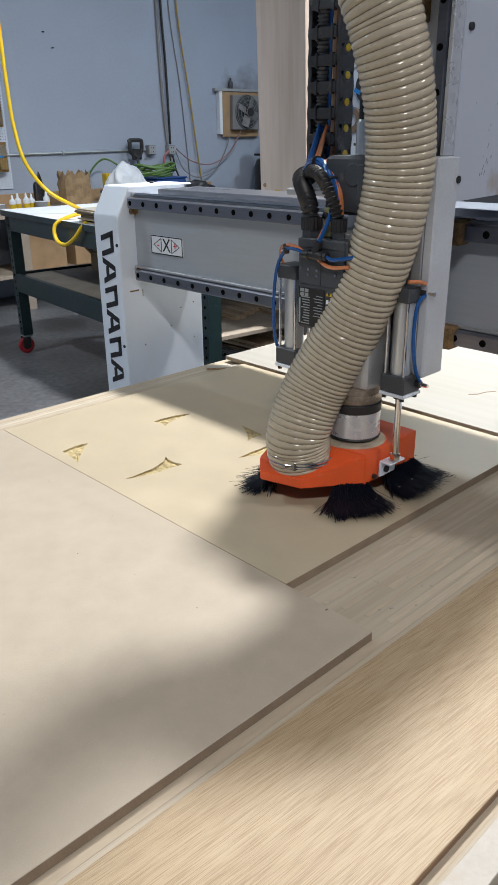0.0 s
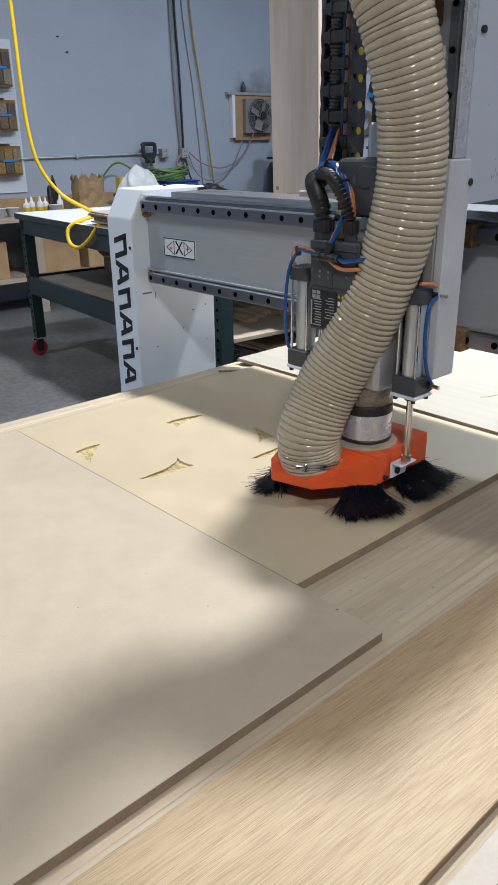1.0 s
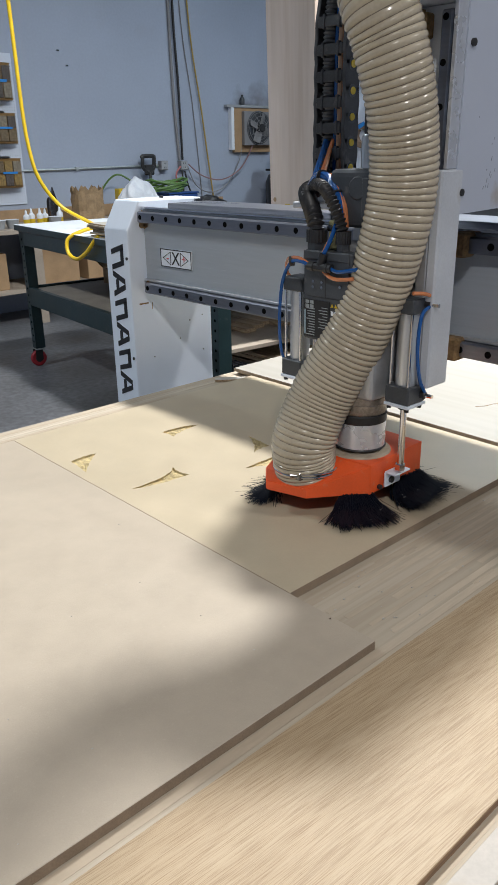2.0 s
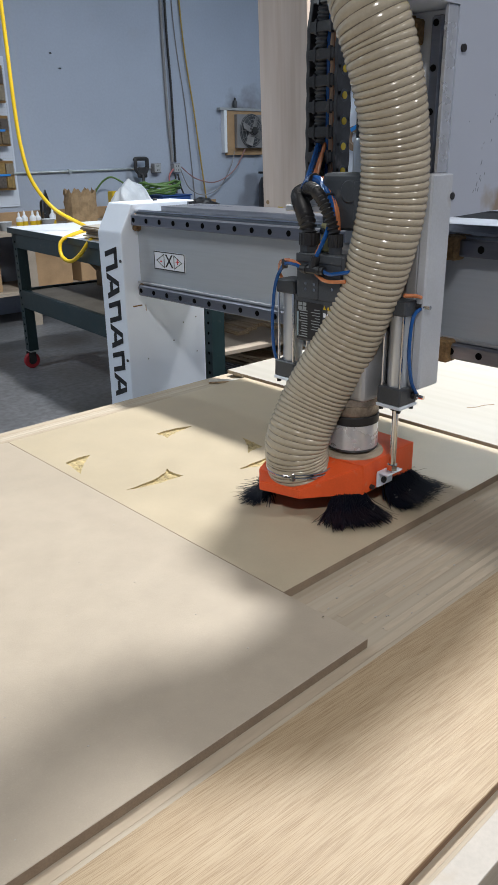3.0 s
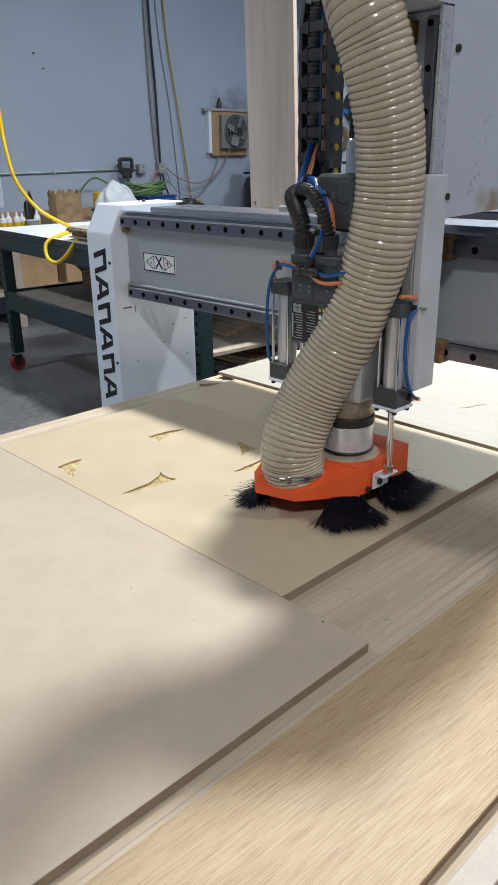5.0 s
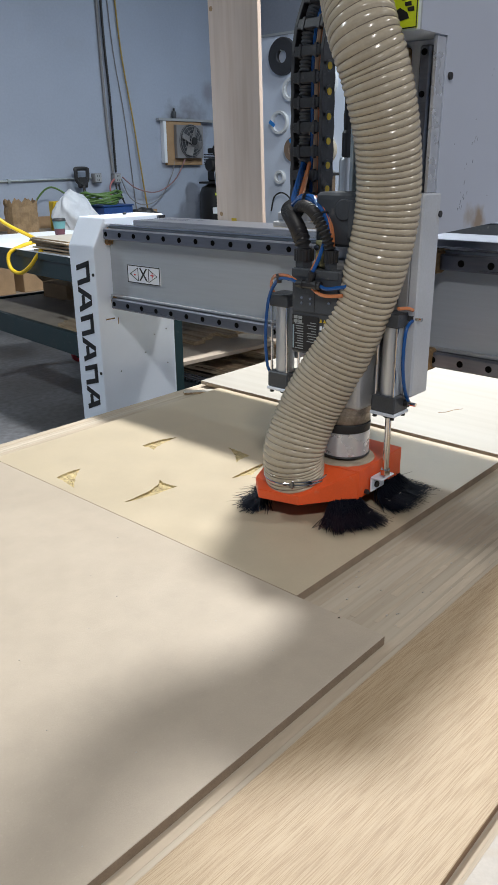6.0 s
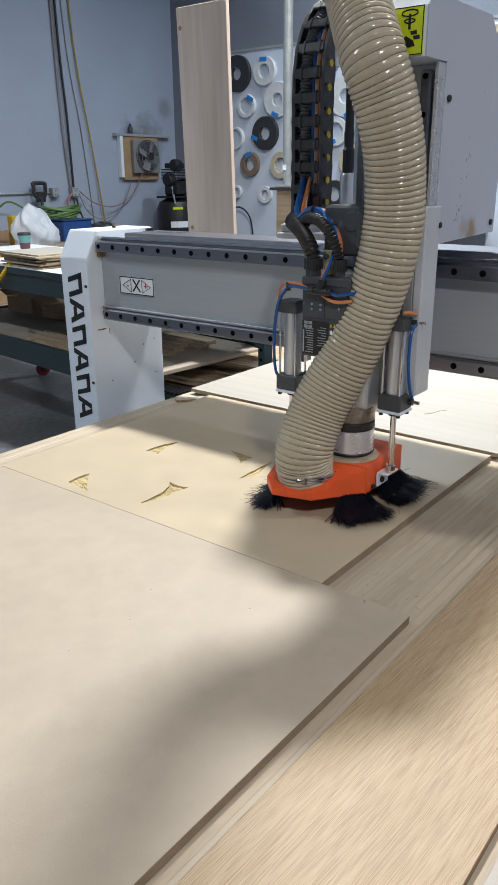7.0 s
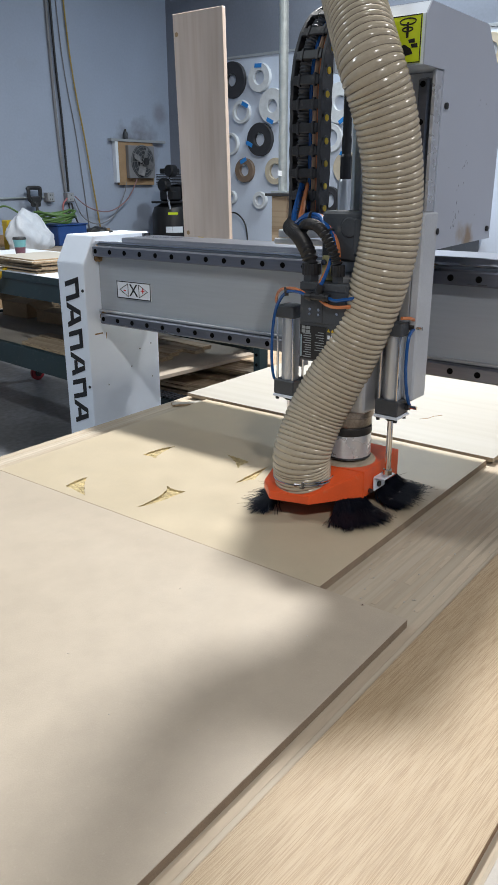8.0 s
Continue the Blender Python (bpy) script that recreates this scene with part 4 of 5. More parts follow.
wires = thing("cable_loom", (.33, .40, 1.39), "black corrugated conduits and blue tubes in a loop", "cable loom")
part("conduit", ribbed([(.268, .352, 1.372), (.270, .358, 1.393), (.282, .378, 1.413), (.303, .406, 1.427), (.34, .444, 1.434), (.40, .492, 1.436), (.455, .520, 1.444), (.50, .515, 1.49)], .0100, .0052, .0090, 14), BLACK, wires, smooth=True)
part("conduit", ribbed([(.268, .295, 1.370), (.266, .299, 1.391), (.263, .309, 1.415), (.266, .328, 1.438), (.278, .354, 1.449), (.300, .386, 1.448), (.335, .420, 1.436), (.40, .470, 1.440), (.458, .50, 1.50)], .0068, .0040, .0072, 12), BLACK, wires, smooth=True)
for k in range(6):
    a = k * math.pi / 3
    u, w = .0046 * math.cos(a), .0046 * math.sin(a)
    part("blue_tube", tube([(.455 + u, .500, 1.52), (.42 + u, .492 + w, 1.462), (.37, .462 + u, 1.436 + w), (.335, .428 + u, 1.446 + w), (.312, .392 + u, 1.461 + w), (.297, .358 + u, 1.460 + w), (.287 + u, .334 + w, 1.447), (.281 + u, .317 + w, 1.425), (.279 + u * .6, .309 + w * .6, 1.398)],
                           .0036, 70, 8), BLUE_TUBE, wires, smooth=True)
for k in range(2):
    o = k * .006
    part("orange_tube", tube([(.460, .490, 1.52), (.40, .462 + o, 1.452), (.345, .412, 1.452 + o), (.312, .366, 1.464 - o), (.300 - o, .338, 1.453), (.289 - o, .319, 1.435), (.284 - o * .5, .306, 1.412), (.284, .303, 1.385)], .0036, 60, 8), ORANGE_TUBE, wires, smooth=True)
for at, d in (((.304, .375, 1.462), (.35, .93, 0)), ((.284, .325, 1.436), (.3, .6, .75)), ((.355, .446, 1.440), (.7, .6, -.2))):
    c, d = Vector(at), Vector(d).normalized()
    part("cable_tie", rod(c - d * .0016, c + d * .0016, .0108, 16), BLACK, wires)

# ---- energy chain ----
chain = thing("energy_chain", (.49, .50, 1.46), "black cable chain with yellow pins, looping upwards", "cable chain")
track = [(.468, .50, 1.432), (.468, .50, 1.60), (.468, .50, 1.70), (.480, .50, 1.765), (.518, .50, 1.822), (.580, .50, 1.850), (.660, .50, 1.842), (.74, .50, 1.795), (.785, .50, 1.70), (.795, .50, 1.58), (.795, .50, 1.44)]
PITCH = .0435
pts, run = curve_points(track, 400)
count = int(run / PITCH)
for k in range(count):
    a = pts[int(399 * k * PITCH / run)]
    b = pts[min(int(399 * (k + 1) * PITCH / run), 399)]
    d = (b - a).normalized()
    n = Vector((0, 1, 0)).cross(d).normalized()
    base = Matrix((( *d.cross(Vector((0, 1, 0))), 0), (0, 1, 0, 0), (*d, 0), (0, 0, 0, 1))).transposed()
    base.translation = (a + b) / 2
    lb = bmesh.new()
    for s in (-1, 1):
        prism([(-.018, -.026), (.018, -.026), (.021, 0), (.018, .026), (-.018, .026), (-.021, 0)], "y", s * .034 - .004, s * .034 + .004, .0015, lb)
    for xx in (-.019, .019):
        box(xx - .003, xx + .003, -.030, .030, -.009, .009, .0015, lb)
        for yy in (-.020, .016):
            box(xx - .0045, xx + .0045, yy - .003, yy + .003, -.012, .012, .001, lb)
    moved(lb, base)
    link = part("link", lb, CHAIN, chain)
    yb = lathe([(.0065, -.0402), (.0065, -.0375)], (0, 0, 0), 14, "y")
    part("pin", moved(yb, base @ Matrix.Translation((0, 0, .018))), YELLOW_DOT, link)
    yb = lathe([(.011, -.0388), (.011, -.0375)], (0, 0, 0), 16, "y")
    part("pin_ring", moved(yb, base @ Matrix.Translation((0, 0, .018))), CHARCOAL, link)
off = lambda dx, dy: [(x + dx, y + dy, z) for x, y, z in track]
part("conduit", ribbed(off(-.004, .013), .0105, .0032, .0068, 12), CONDUIT, chain, smooth=True)
part("conduit", tube(off(-.005, -.005), .0045, 90, 8), BLUE_TUBE, chain, smooth=True)
part("conduit", tube(off(-.006, -.016), .0062, 90, 8), TAN_TUBE, chain, smooth=True)
part("conduit", tube(off(-.005, -.022), .0040, 90, 8), ORANGE_TUBE, chain, smooth=True)
part("chain_bracket", box(.72, .83, .462, .538, 1.3725, 1.445, .003), ALU_DULL, chain)
part("chain_foot", box(.40, .485, .455, .53, 1.414, 1.430, .002), ALU_DULL, chain)
part("foot_arm", box(.385, .405, .38, .53, 1.402, 1.4135, .002), ALU_DULL, chain)
lift = thing("gas_strut", (.45, .402, 1.40), "grey cylinder with black rod beside the slide", "gas strut")
part("barrel", lathe([(.0155, 1.40), (.0155, 1.522), (.0125, 1.528)], (.45, .402, 0), 20), ALU_TUBE, lift, smooth=True)
part("rod_cover", lathe([(.0105, 1.528), (.0115, 1.532), (.0115, 1.57), (.009, 1.575), (.010, 1.60), (.0085, 1.61), (.0085, 1.74)], (.45, .402, 0), 14), ENAMEL, lift)
part("mount", box(.45, .56, .346, .386, 1.40, 1.412, .002), ALU_DULL, lift)

# the carriage's rest along the beam, and the shoe let down onto the panel
for ob in scene.objects:
    if ob.parent is None and ob.name.split(".")[0] in ("dust_hose", "dust_shoe", "router_head", "hand_hazard_sign", "voltage_sign", "air_cylinder", "air_lines", "cable_loom"):
        ob.location.y += .008
shoe.location.z -= .006

# ---- loose cables on the beam ----
loose = thing("beam_cables", (.70, .0, 1.381), "black cables and pale cord lying on the beam", "cables")
for k in range(4):
    y0 = .16 - k * .02
    part("cable", tube([(.665 + .02 * k, .12, 1.386), (.68 + .015 * k, .0, 1.389 + .003 * k), (.66 + .03 * k, -.12, 1.386), (.70, -.3, 1.388), (.69, -.7, 1.386)], .0045, 60, 8), BLACK, loose, smooth=True)
part("cord", tube([(.64, .14, 1.384), (.66, .05, 1.395), (.63, -.03, 1.390), (.67, -.12, 1.392), (.64, -.25, 1.386)], .0018, 60, 6), PAPER, loose, smooth=True)

# ---- bench beside the machine ----
bench = thing("work_bench", (1.88, 4.72, 0), "dark green steel work bench on red casters with paper", "work bench")
bench.rotation_euler = (0, 0, radians(-5.6))
BW, BL = 0.92, 2.52
bx, by = 1.88, 4.72
top = part("top", box(bx - .02, bx + BW + .02, by - BL, by + .04, 1.000, 1.038, .002), TEAL, bench)
part("paper", box(bx - .022, bx + BW, by - BL + .3, by + .03, 1.0385, 1.0405), PAPER, top, "wrinkled white paper covering")
part("front_rail", box(bx - .004, bx + .030, by - BL + .02, by, .90, .9995, .002), TEAL, bench)
part("back_rail", box(bx + BW - .03, bx + BW, by - BL + .02, by, .90, .9995, .002), TEAL, bench)
part("end_rail", box(bx + .031, bx + BW - .031, by - .03, by, .90, .9995, .002), TEAL, bench)
part("low_front_rail", box(bx - .004, bx + .030, by - BL + .02, by - .05, .47, .60, .002), TEAL, bench)
part("low_back_rail", box(bx + BW - .03, bx + BW, by - BL + .02, by - .05, .47, .60, .002), TEAL, bench)
part("low_end_rail", box(bx + .031, bx + BW - .031, by - .03, by, .50, .60, .002), TEAL, bench)
part("shelf", box(bx + .031, bx + BW - .031, by - BL + .03, by - .031, .565, .585, .001), SHELF_WOOD, bench, "worn plywood lower shelf")
for dx in (0.02, BW - .05):
    for dy in (-.04, -BL + .05):
        x, y = bx + dx, by + dy
        leg = part("leg", box(x - .02, x + .05, y - .034, y - .028, .14, .9995), TEAL, bench)
        box_b = box(x - .024, x - .019, y - .034, y + .03, .14, .9995)
        part("leg_flange", box_b, TEAL, leg)
        hb = bmesh.new()
        for k in range(16):
            lathe([(.0075, x - .0255), (.0075, x - .0238)], (0, y - .004, .19 + k * .05), 10, "x", hb)
        tagged(part("slots", hb, HOLE, leg), kind="stuff")
        caster = part("caster", box(x - .02, x + .045, y - .035, y + .035, .128, .14), GALV, bench)
        part("wheel", lathe([(.052, -.016), (.06, -.010), (.06, .010), (.052, .016)], (x, y, .0605), 24, "y"), RED_WHEEL, caster)
        part("hub", lathe([(.030, -.0185), (.030, .0185)], (x, y, .0605), 16, "y"), BLACK, caster)
        fk = box(x - .028, x + .028, y - .027, y - .022, .05, .1278)
        box(x - .028, x + .028, y + .022, y + .027, .05, .1278, bm=fk)
        part("fork", fk, BLACK, caster)

rb = random.Random(3)
def on_bench(dx, dy):
    """World place of a spot on the bench, from its front far corner."""
    c, s = math.cos(radians(-5.6)), math.sin(radians(-5.6))
    return bx + dx * c - dy * s, by + dx * s + dy * c

px, py = on_bench(.17, -1.38)
ply = thing("ply_offcut_stack", (px, py, 1.041), "stack of thin plywood offcuts on the bench", "offcuts")
for k in range(9):
    w, l = .16 + rb.uniform(-.015, .02), .21 + rb.uniform(-.02, .03)
    part("offcut", moved(edged(box(-w, w, -l, l, 0, .0085, .0006)), pose(px + rb.uniform(-.015, .015), py + rb.uniform(-.02, .02), 1.0412 + k * .009, 0, 0, -6 + rb.uniform(-5, 5))), [PLY, PLY_EDGE], ply)
ax, ay = on_bench(.06, -1.0)
air = thing("air_hose", (ax, ay, 1.04), "yellow air hose hanging down onto the bench", "hose")
tx, ty = on_bench(.5, -.1)
part("hose_drop", tube([(1.70, 4.25, 5.6), (1.72, 4.21, 3.4), (1.738, 4.2, 2.29), (1.745, 4.2, 1.80), (1.762, 4.2, 1.55), (1.81, 4.2, 1.36), (1.92, 4.16, 1.19), (2.02, 4.02, 1.095), (2.02, 3.82, 1.055), (1.95, 3.62, 1.053), (1.84, 3.50, 1.053), (1.755, 3.47, 1.04), (1.722, 3.54, 0.955), (1.722, 3.66, 0.905), (1.722, 3.76, 0.93), (1.735, 3.78, 1.01), (1.80, 3.74, 1.053), (1.92, 3.70, 1.078), (2.02, 3.66, 1.054)], .012, 260, 10), YELLOW_HOSE, air, smooth=True)
cx, cy = 2.352, 4.12
cup = thing("paper_cup", (cx, cy, 1.041), "takeaway coffee cup in teal and plum with lid", "cup")
part("lower_sleeve", lathe([(.030, 1.041), (.038, 1.105)], (cx, cy, 0), 24), CUP_PLUM, cup, smooth=True)
part("upper_sleeve", lathe([(.038, 1.1052), (.044, 1.155)], (cx, cy, 0), 24), CUP_TEAL, cup, smooth=True)
part("lid", lathe([(.046, 1.155), (.046, 1.163), (.041, 1.172), (.030, 1.173)], (cx, cy, 0), 24), BLACK, cup, smooth=True)
for k, (dx, dy, w, l, h) in enumerate(((.68, -.30, .11, .15, .11), (.70, -.75, .11, .16, .08))):
    x, y = on_bench(dx, dy)
    cb = thing("cardboard_box", (x, y, .585), "brown cardboard box on the lower bench shelf", "box", "boxes on the shelf")
    part("carton", box(x - w, x + w, y - l, y + l, .5855, .585 + h, .003), CARD, cb)
    part("flap", moved(box(-w, w, 0, .10, 0, .003), pose(x, y + l - .003, .586 + h, 0, 0, 0) @ pose(0, 0, 0, 25)), CARD, cb)

# ---- lumber rack behind the machine ----
TT = 1.10
table = thing("lumber_rack", (2.6, 2.3, 0), "open dark green steel rack with slotted uprights", "rack")
for x in (2.0, 3.38):
    for y in (1.766, 2.88):
        leg = part("upright", box(x - .035, x + .035, y - .020, y + .020, 0, TT - .031, .003), TEAL, table)
        hb = bmesh.new()
        for k in range(20):
            lathe([(.008, x - .0365), (.008, x - .0345)], (0, y, .12 + k * .05), 10, "x", hb)
        tagged(part("slots", hb, HOLE, leg), kind="stuff")
for y in (1.766, 2.88):
    part("cross_beam", box(2.036, 3.344, y - .02, y + .02, .30, .38, .003), TEAL, table)
    part("top_beam", box(2.036, 3.344, y - .02, y + .02, TT - .09, TT - .032, .003), TEAL, table)
for x in (2.0, 3.38):
    part("low_beam", box(x - .02, x + .02, 1.802, 2.844, .30, .38, .003), TEAL, table)
part("top_shelf", edged(box(2.03, 2.36, 1.74, 2.905, TT - .03, TT, .002)), [SHELF_WOOD, PLY_EDGE], table)
gr = bmesh.new()
for k in range(36):
    y = 1.80 + k * .029
    box(1.985, 3.39, y, y + .006, .3805, .392, bm=gr)
part("grating", gr, STEEL, table)
pile = thing("lumber_pile", (2.5, 2.3, .392), "uneven pile of pale sawn boards on the rack shelf", "lumber")
z = .3925
for k in range(9):
    h = rb.choice((.018, .019, .025))
    x0 = 2.00 + rb.uniform(-.04, .16) + .025 * k
    y0, y1 = 1.84 + rb.uniform(-.02, .16), 2.80 + rb.uniform(-.25, .03)
    n = rb.choice((2, 3))
    w = (2.95 - x0) / n
    for j in range(n):
        part("plank", moved(edged(box(-w / 2 + .003, w / 2 - .003, -(y1 - y0) / 2, (y1 - y0) / 2, 0, h, .001)), pose(x0 + w * (j + .5), (y0 + y1) / 2 + rb.uniform(-.03, .03), z, 0, 0, rb.uniform(-2, 2))), [STICK, PLY_EDGE], pile)
    z += h + .0006
board = thing("tall_board", (2.12, 2.21, TT), "tall pale wooden board standing upright on the rack", "board")
bb = edged(box(-.012, .012, -.155, .155, TT - 1.235, 2.288 - 1.235, .0015))
m = pose(2.13, 2.205, 1.2358, 0, -2.0, 0)
plank = part("plank", moved(bb, m), [PINE, PINE], board)
for z0, y0 in ((.965, .135), (.040, .125)):
    part("knot", moved(lathe([(.011, -.0125), (.011, -.0117)], (0, y0, z0), 14, "x"), m), CARD, plank, "dark drilled hole")
part("tape", moved(box(-.0126, -.0118, .02, .055, .006, .022), m), YELLOW_DOT, plank)
for k in range(8):
    x, y = on_bench(.10 + .09 * k, -1.75 + .05 * (k % 3))
    sl = thing("long_plank", (x, y, .585), "rough brown plank on the lower bench shelf", "plank", "planks on the shelf")
    part("timber", moved(edged(box(-.04, .04, -.5, .5, .0008, .022, .001)), pose(x, y, .585, 0, 0, -5.6 + rb.uniform(-2, 2))), [STICK, PLY_EDGE], sl)

# ---- things along the north wall ----
wb2 = thing("wall_bench", (3.6, 6.4, 0), "long wooden wall bench cluttered with shop supplies", "work bench")
part("top", box(1.2, 5.6, 6.02, 6.78, .84, .88, .003), SHELF_WOOD, wb2)
part("backsplash", box(1.2, 5.6, 6.76, 6.795, .8805, 1.0, .003), CARD, wb2)
for x in (1.3, 2.7, 4.1, 5.5):
    part("leg", box(x - .045, x + .045, 6.06, 6.15, 0, .84), SHELF_WOOD, wb2)
part("shelf", box(1.2, 5.6, 6.1, 6.78, .30, .33), SHELF_WOOD, wb2)
for k, x in enumerate((1.75, 2.25, 3.0, 3.5, 4.5)):
    cb = thing("storage_box", (x, 6.4, .331), "brown storage carton under the wall bench", "box", "boxes under the wall bench")
    part("carton", box(x - .2, x + .2, 6.2, 6.6, .3305, .33 + .28 + .05 * (k % 3), .004), CARD, cb)
    part("tape_strip", box(x - .201, x + .201, 6.37, 6.43, .6 + .05 * (k % 3), .6125 + .05 * (k % 3)), PAPER, cb)

peg = thing("peg_board", (2.2, 6.8, 1.1), "white perforated peg board on the wall", "peg board")
pgb = part("panel", box(1.2, 3.02, 6.785, 6.7995, 1.05, 2.40, .001), PANEL_WHITE, peg)
hb = bmesh.new()
for i in range(16):
    for j in range(50):
        x, zz = 3.00 - i * .0254, 1.07 + j * .0254
        box(x - .003, x + .003, 6.7842, 6.7852, zz - .003, zz + .003, bm=hb)
part("holes", hb, HOLE, pgb)
for k, (z0, z1) in enumerate(((1.99, 2.31), (1.61, 1.88), (1.21, 1.48))):
    for s in range(2):
        x1b = 2.955 - s * .40
        case = thing("parts_organizer", (x1b - .17, 6.70, z0), "amber parts organizer full of hardware on the pegboard", "organizer", "parts organizers")
        part("case", box(x1b - .36, x1b, 6.70, 6.784, z0, z1, .004), BIN, case)
        for r in range(2):
            for c in range(4):
                xa, za = x1b - .35 + c * .087, z0 + .02 + r * (z1 - z0 - .03) / 2
                part("tray", box(xa, xa + .078, 6.685, 6.6995, za, za + (z1 - z0 - .06) / 2, .003), surf("tray", rb.choice(((.20, .15, .09), (.28, .24, .18), (.12, .10, .09), (.33, .22, .08))), .4, vary=.5, scale=60, fine=200, bump=.2), case)
        part("handle", box(x1b - .25, x1b - .11, 6.69, 6.72, z1 + .0005, z1 + .018, .003), BLACK, case)
        part("label_strip", box(x1b - .20, x1b - .05, 6.682, 6.6845, z0 + (z1 - z0) * .48, z0 + (z1 - z0) * .55), BLUE_TAPE, case)

for k, (x, h, m1) in enumerate(((2.72, .15, PAPER), (2.79, .16, PAPER), (2.86, .16, PAPER), (2.93, .15, PAPER), (3.07, .17, BAG))):
    y = 6.25 + .03 * (k % 2)
    bt = thing("glue_bottle", (x, y, .88), "small white glue bottle with yellow label", "bottle", "bottles on the wall bench")
    part("bottle_body", lathe([(.028, .8805), (.030, .885), (.030, .88 + h * .62), (.012, .88 + h * .75)], (x, y, 0), 16), m1, bt, smooth=True)
    part("label_band", lathe([(.0304, .905), (.0304, .945)], (x, y, 0), 16), YELLOW_DOT, bt)
    part("cap", lathe([(.012, .88 + h * .75), (.010, .88 + h * .9), (.004, .88 + h)], (x, y, 0), 12), PAPER, bt, smooth=True)
for x in (2.55, 2.42, 2.99):
    tub = thing("small_tub", (x, 6.2, .88), "small open grey plastic tub on the bench", "tub", "tubs on the wall bench")
    part("bowl", lathe([(.045, .8805), (.062, .95), (.064, .955), (.056, .952), (.042, .89)], (x, 6.2, 0), 20), FRAME, tub, smooth=True)
    part("rim", lathe([(.064, .9552), (.066, .958), (.060, .9585)], (x, 6.2, 0), 20), PAPER, tub)

kb = bmesh.new()
segs = 28
rows = []
for j in range(7):
    zz = .8805 + j * .052
    row = []
    for i in range(segs):
        a = 2 * math.pi * i / segs
        c, s = math.cos(a), math.sin(a)
        k = (abs(c) ** 4 + abs(s) ** 4) ** -.25
        crump = 1 + .12 * noise.noise(Vector((c * 2, s * 2, j * .7)))
        row.append(kb.verts.new((3.44 + .155 * c * k * crump, 6.33 + .10 * s * k * crump, zz + (.03 * math.sin(i * 2.1) if j == 6 else 0))))
    rows.append(row)
for p, q in zip(rows, rows[1:]):
    for i in range(segs):
        kb.faces.new((p[i], p[(i + 1) % segs], q[(i + 1) % segs], q[i]))
kb.faces.new(rows[0])
solid("paper_bag", kb, KRAFT, "open crumpled brown paper bag on the bench", "bag", at=(3.44, 6.33, .8805))
iron = thing("glue_iron", (3.16, 6.5, .88), "small dark iron standing on its heel", "iron")
part("sole", prism([(3.11, .8805), (3.21, .8805), (3.20, 1.08), (3.16, 1.21), (3.12, 1.08)], "y", 6.50, 6.53, .004), STEEL, iron)
part("handle", tube([(3.16, 6.53, .92), (3.16, 6.60, .93), (3.16, 6.61, 1.08), (3.16, 6.53, 1.10)], .018, 24, 10), BLACK, iron, smooth=True)

# conduit, boxes, cables
cond = thing("wall_conduit", (3.9, 6.78, 1.35), "grey steel conduit run along the wall", "conduit")
part("pipe", rod((1.2, 6.785, 1.345), (4.66, 6.785, 1.376), .012, 12), GALV, cond)
part("clip", box(3.6, 3.63, 6.765, 6.799, 1.345, 1.385), GALV, cond)
for x, zz in ((4.72, 1.375), (5.0, 1.37)):
    bx2 = thing("outlet_box", (x, 6.8, zz), "grey metal outlet box on the wall", "outlet", "outlet boxes")
    part("box_body", box(x - .05, x + .05, 6.735, 6.7995, zz - .05, zz + .05, .004), CABLE_GREY, bx2)
    part("face_plate", box(x - .043, x + .043, 6.730, 6.7348, zz - .043, zz + .043, .002), FRAME, bx2)
    sk = bmesh.new()
    for dz in (-.022, .022):
        for dx in (-.012, .012):
            box(x + dx - .003, x + dx + .003, 6.7288, 6.7302, zz + dz - .008, zz + dz + .008, bm=sk)
    tagged(part("slots", sk, HOLE, bx2), kind="stuff")
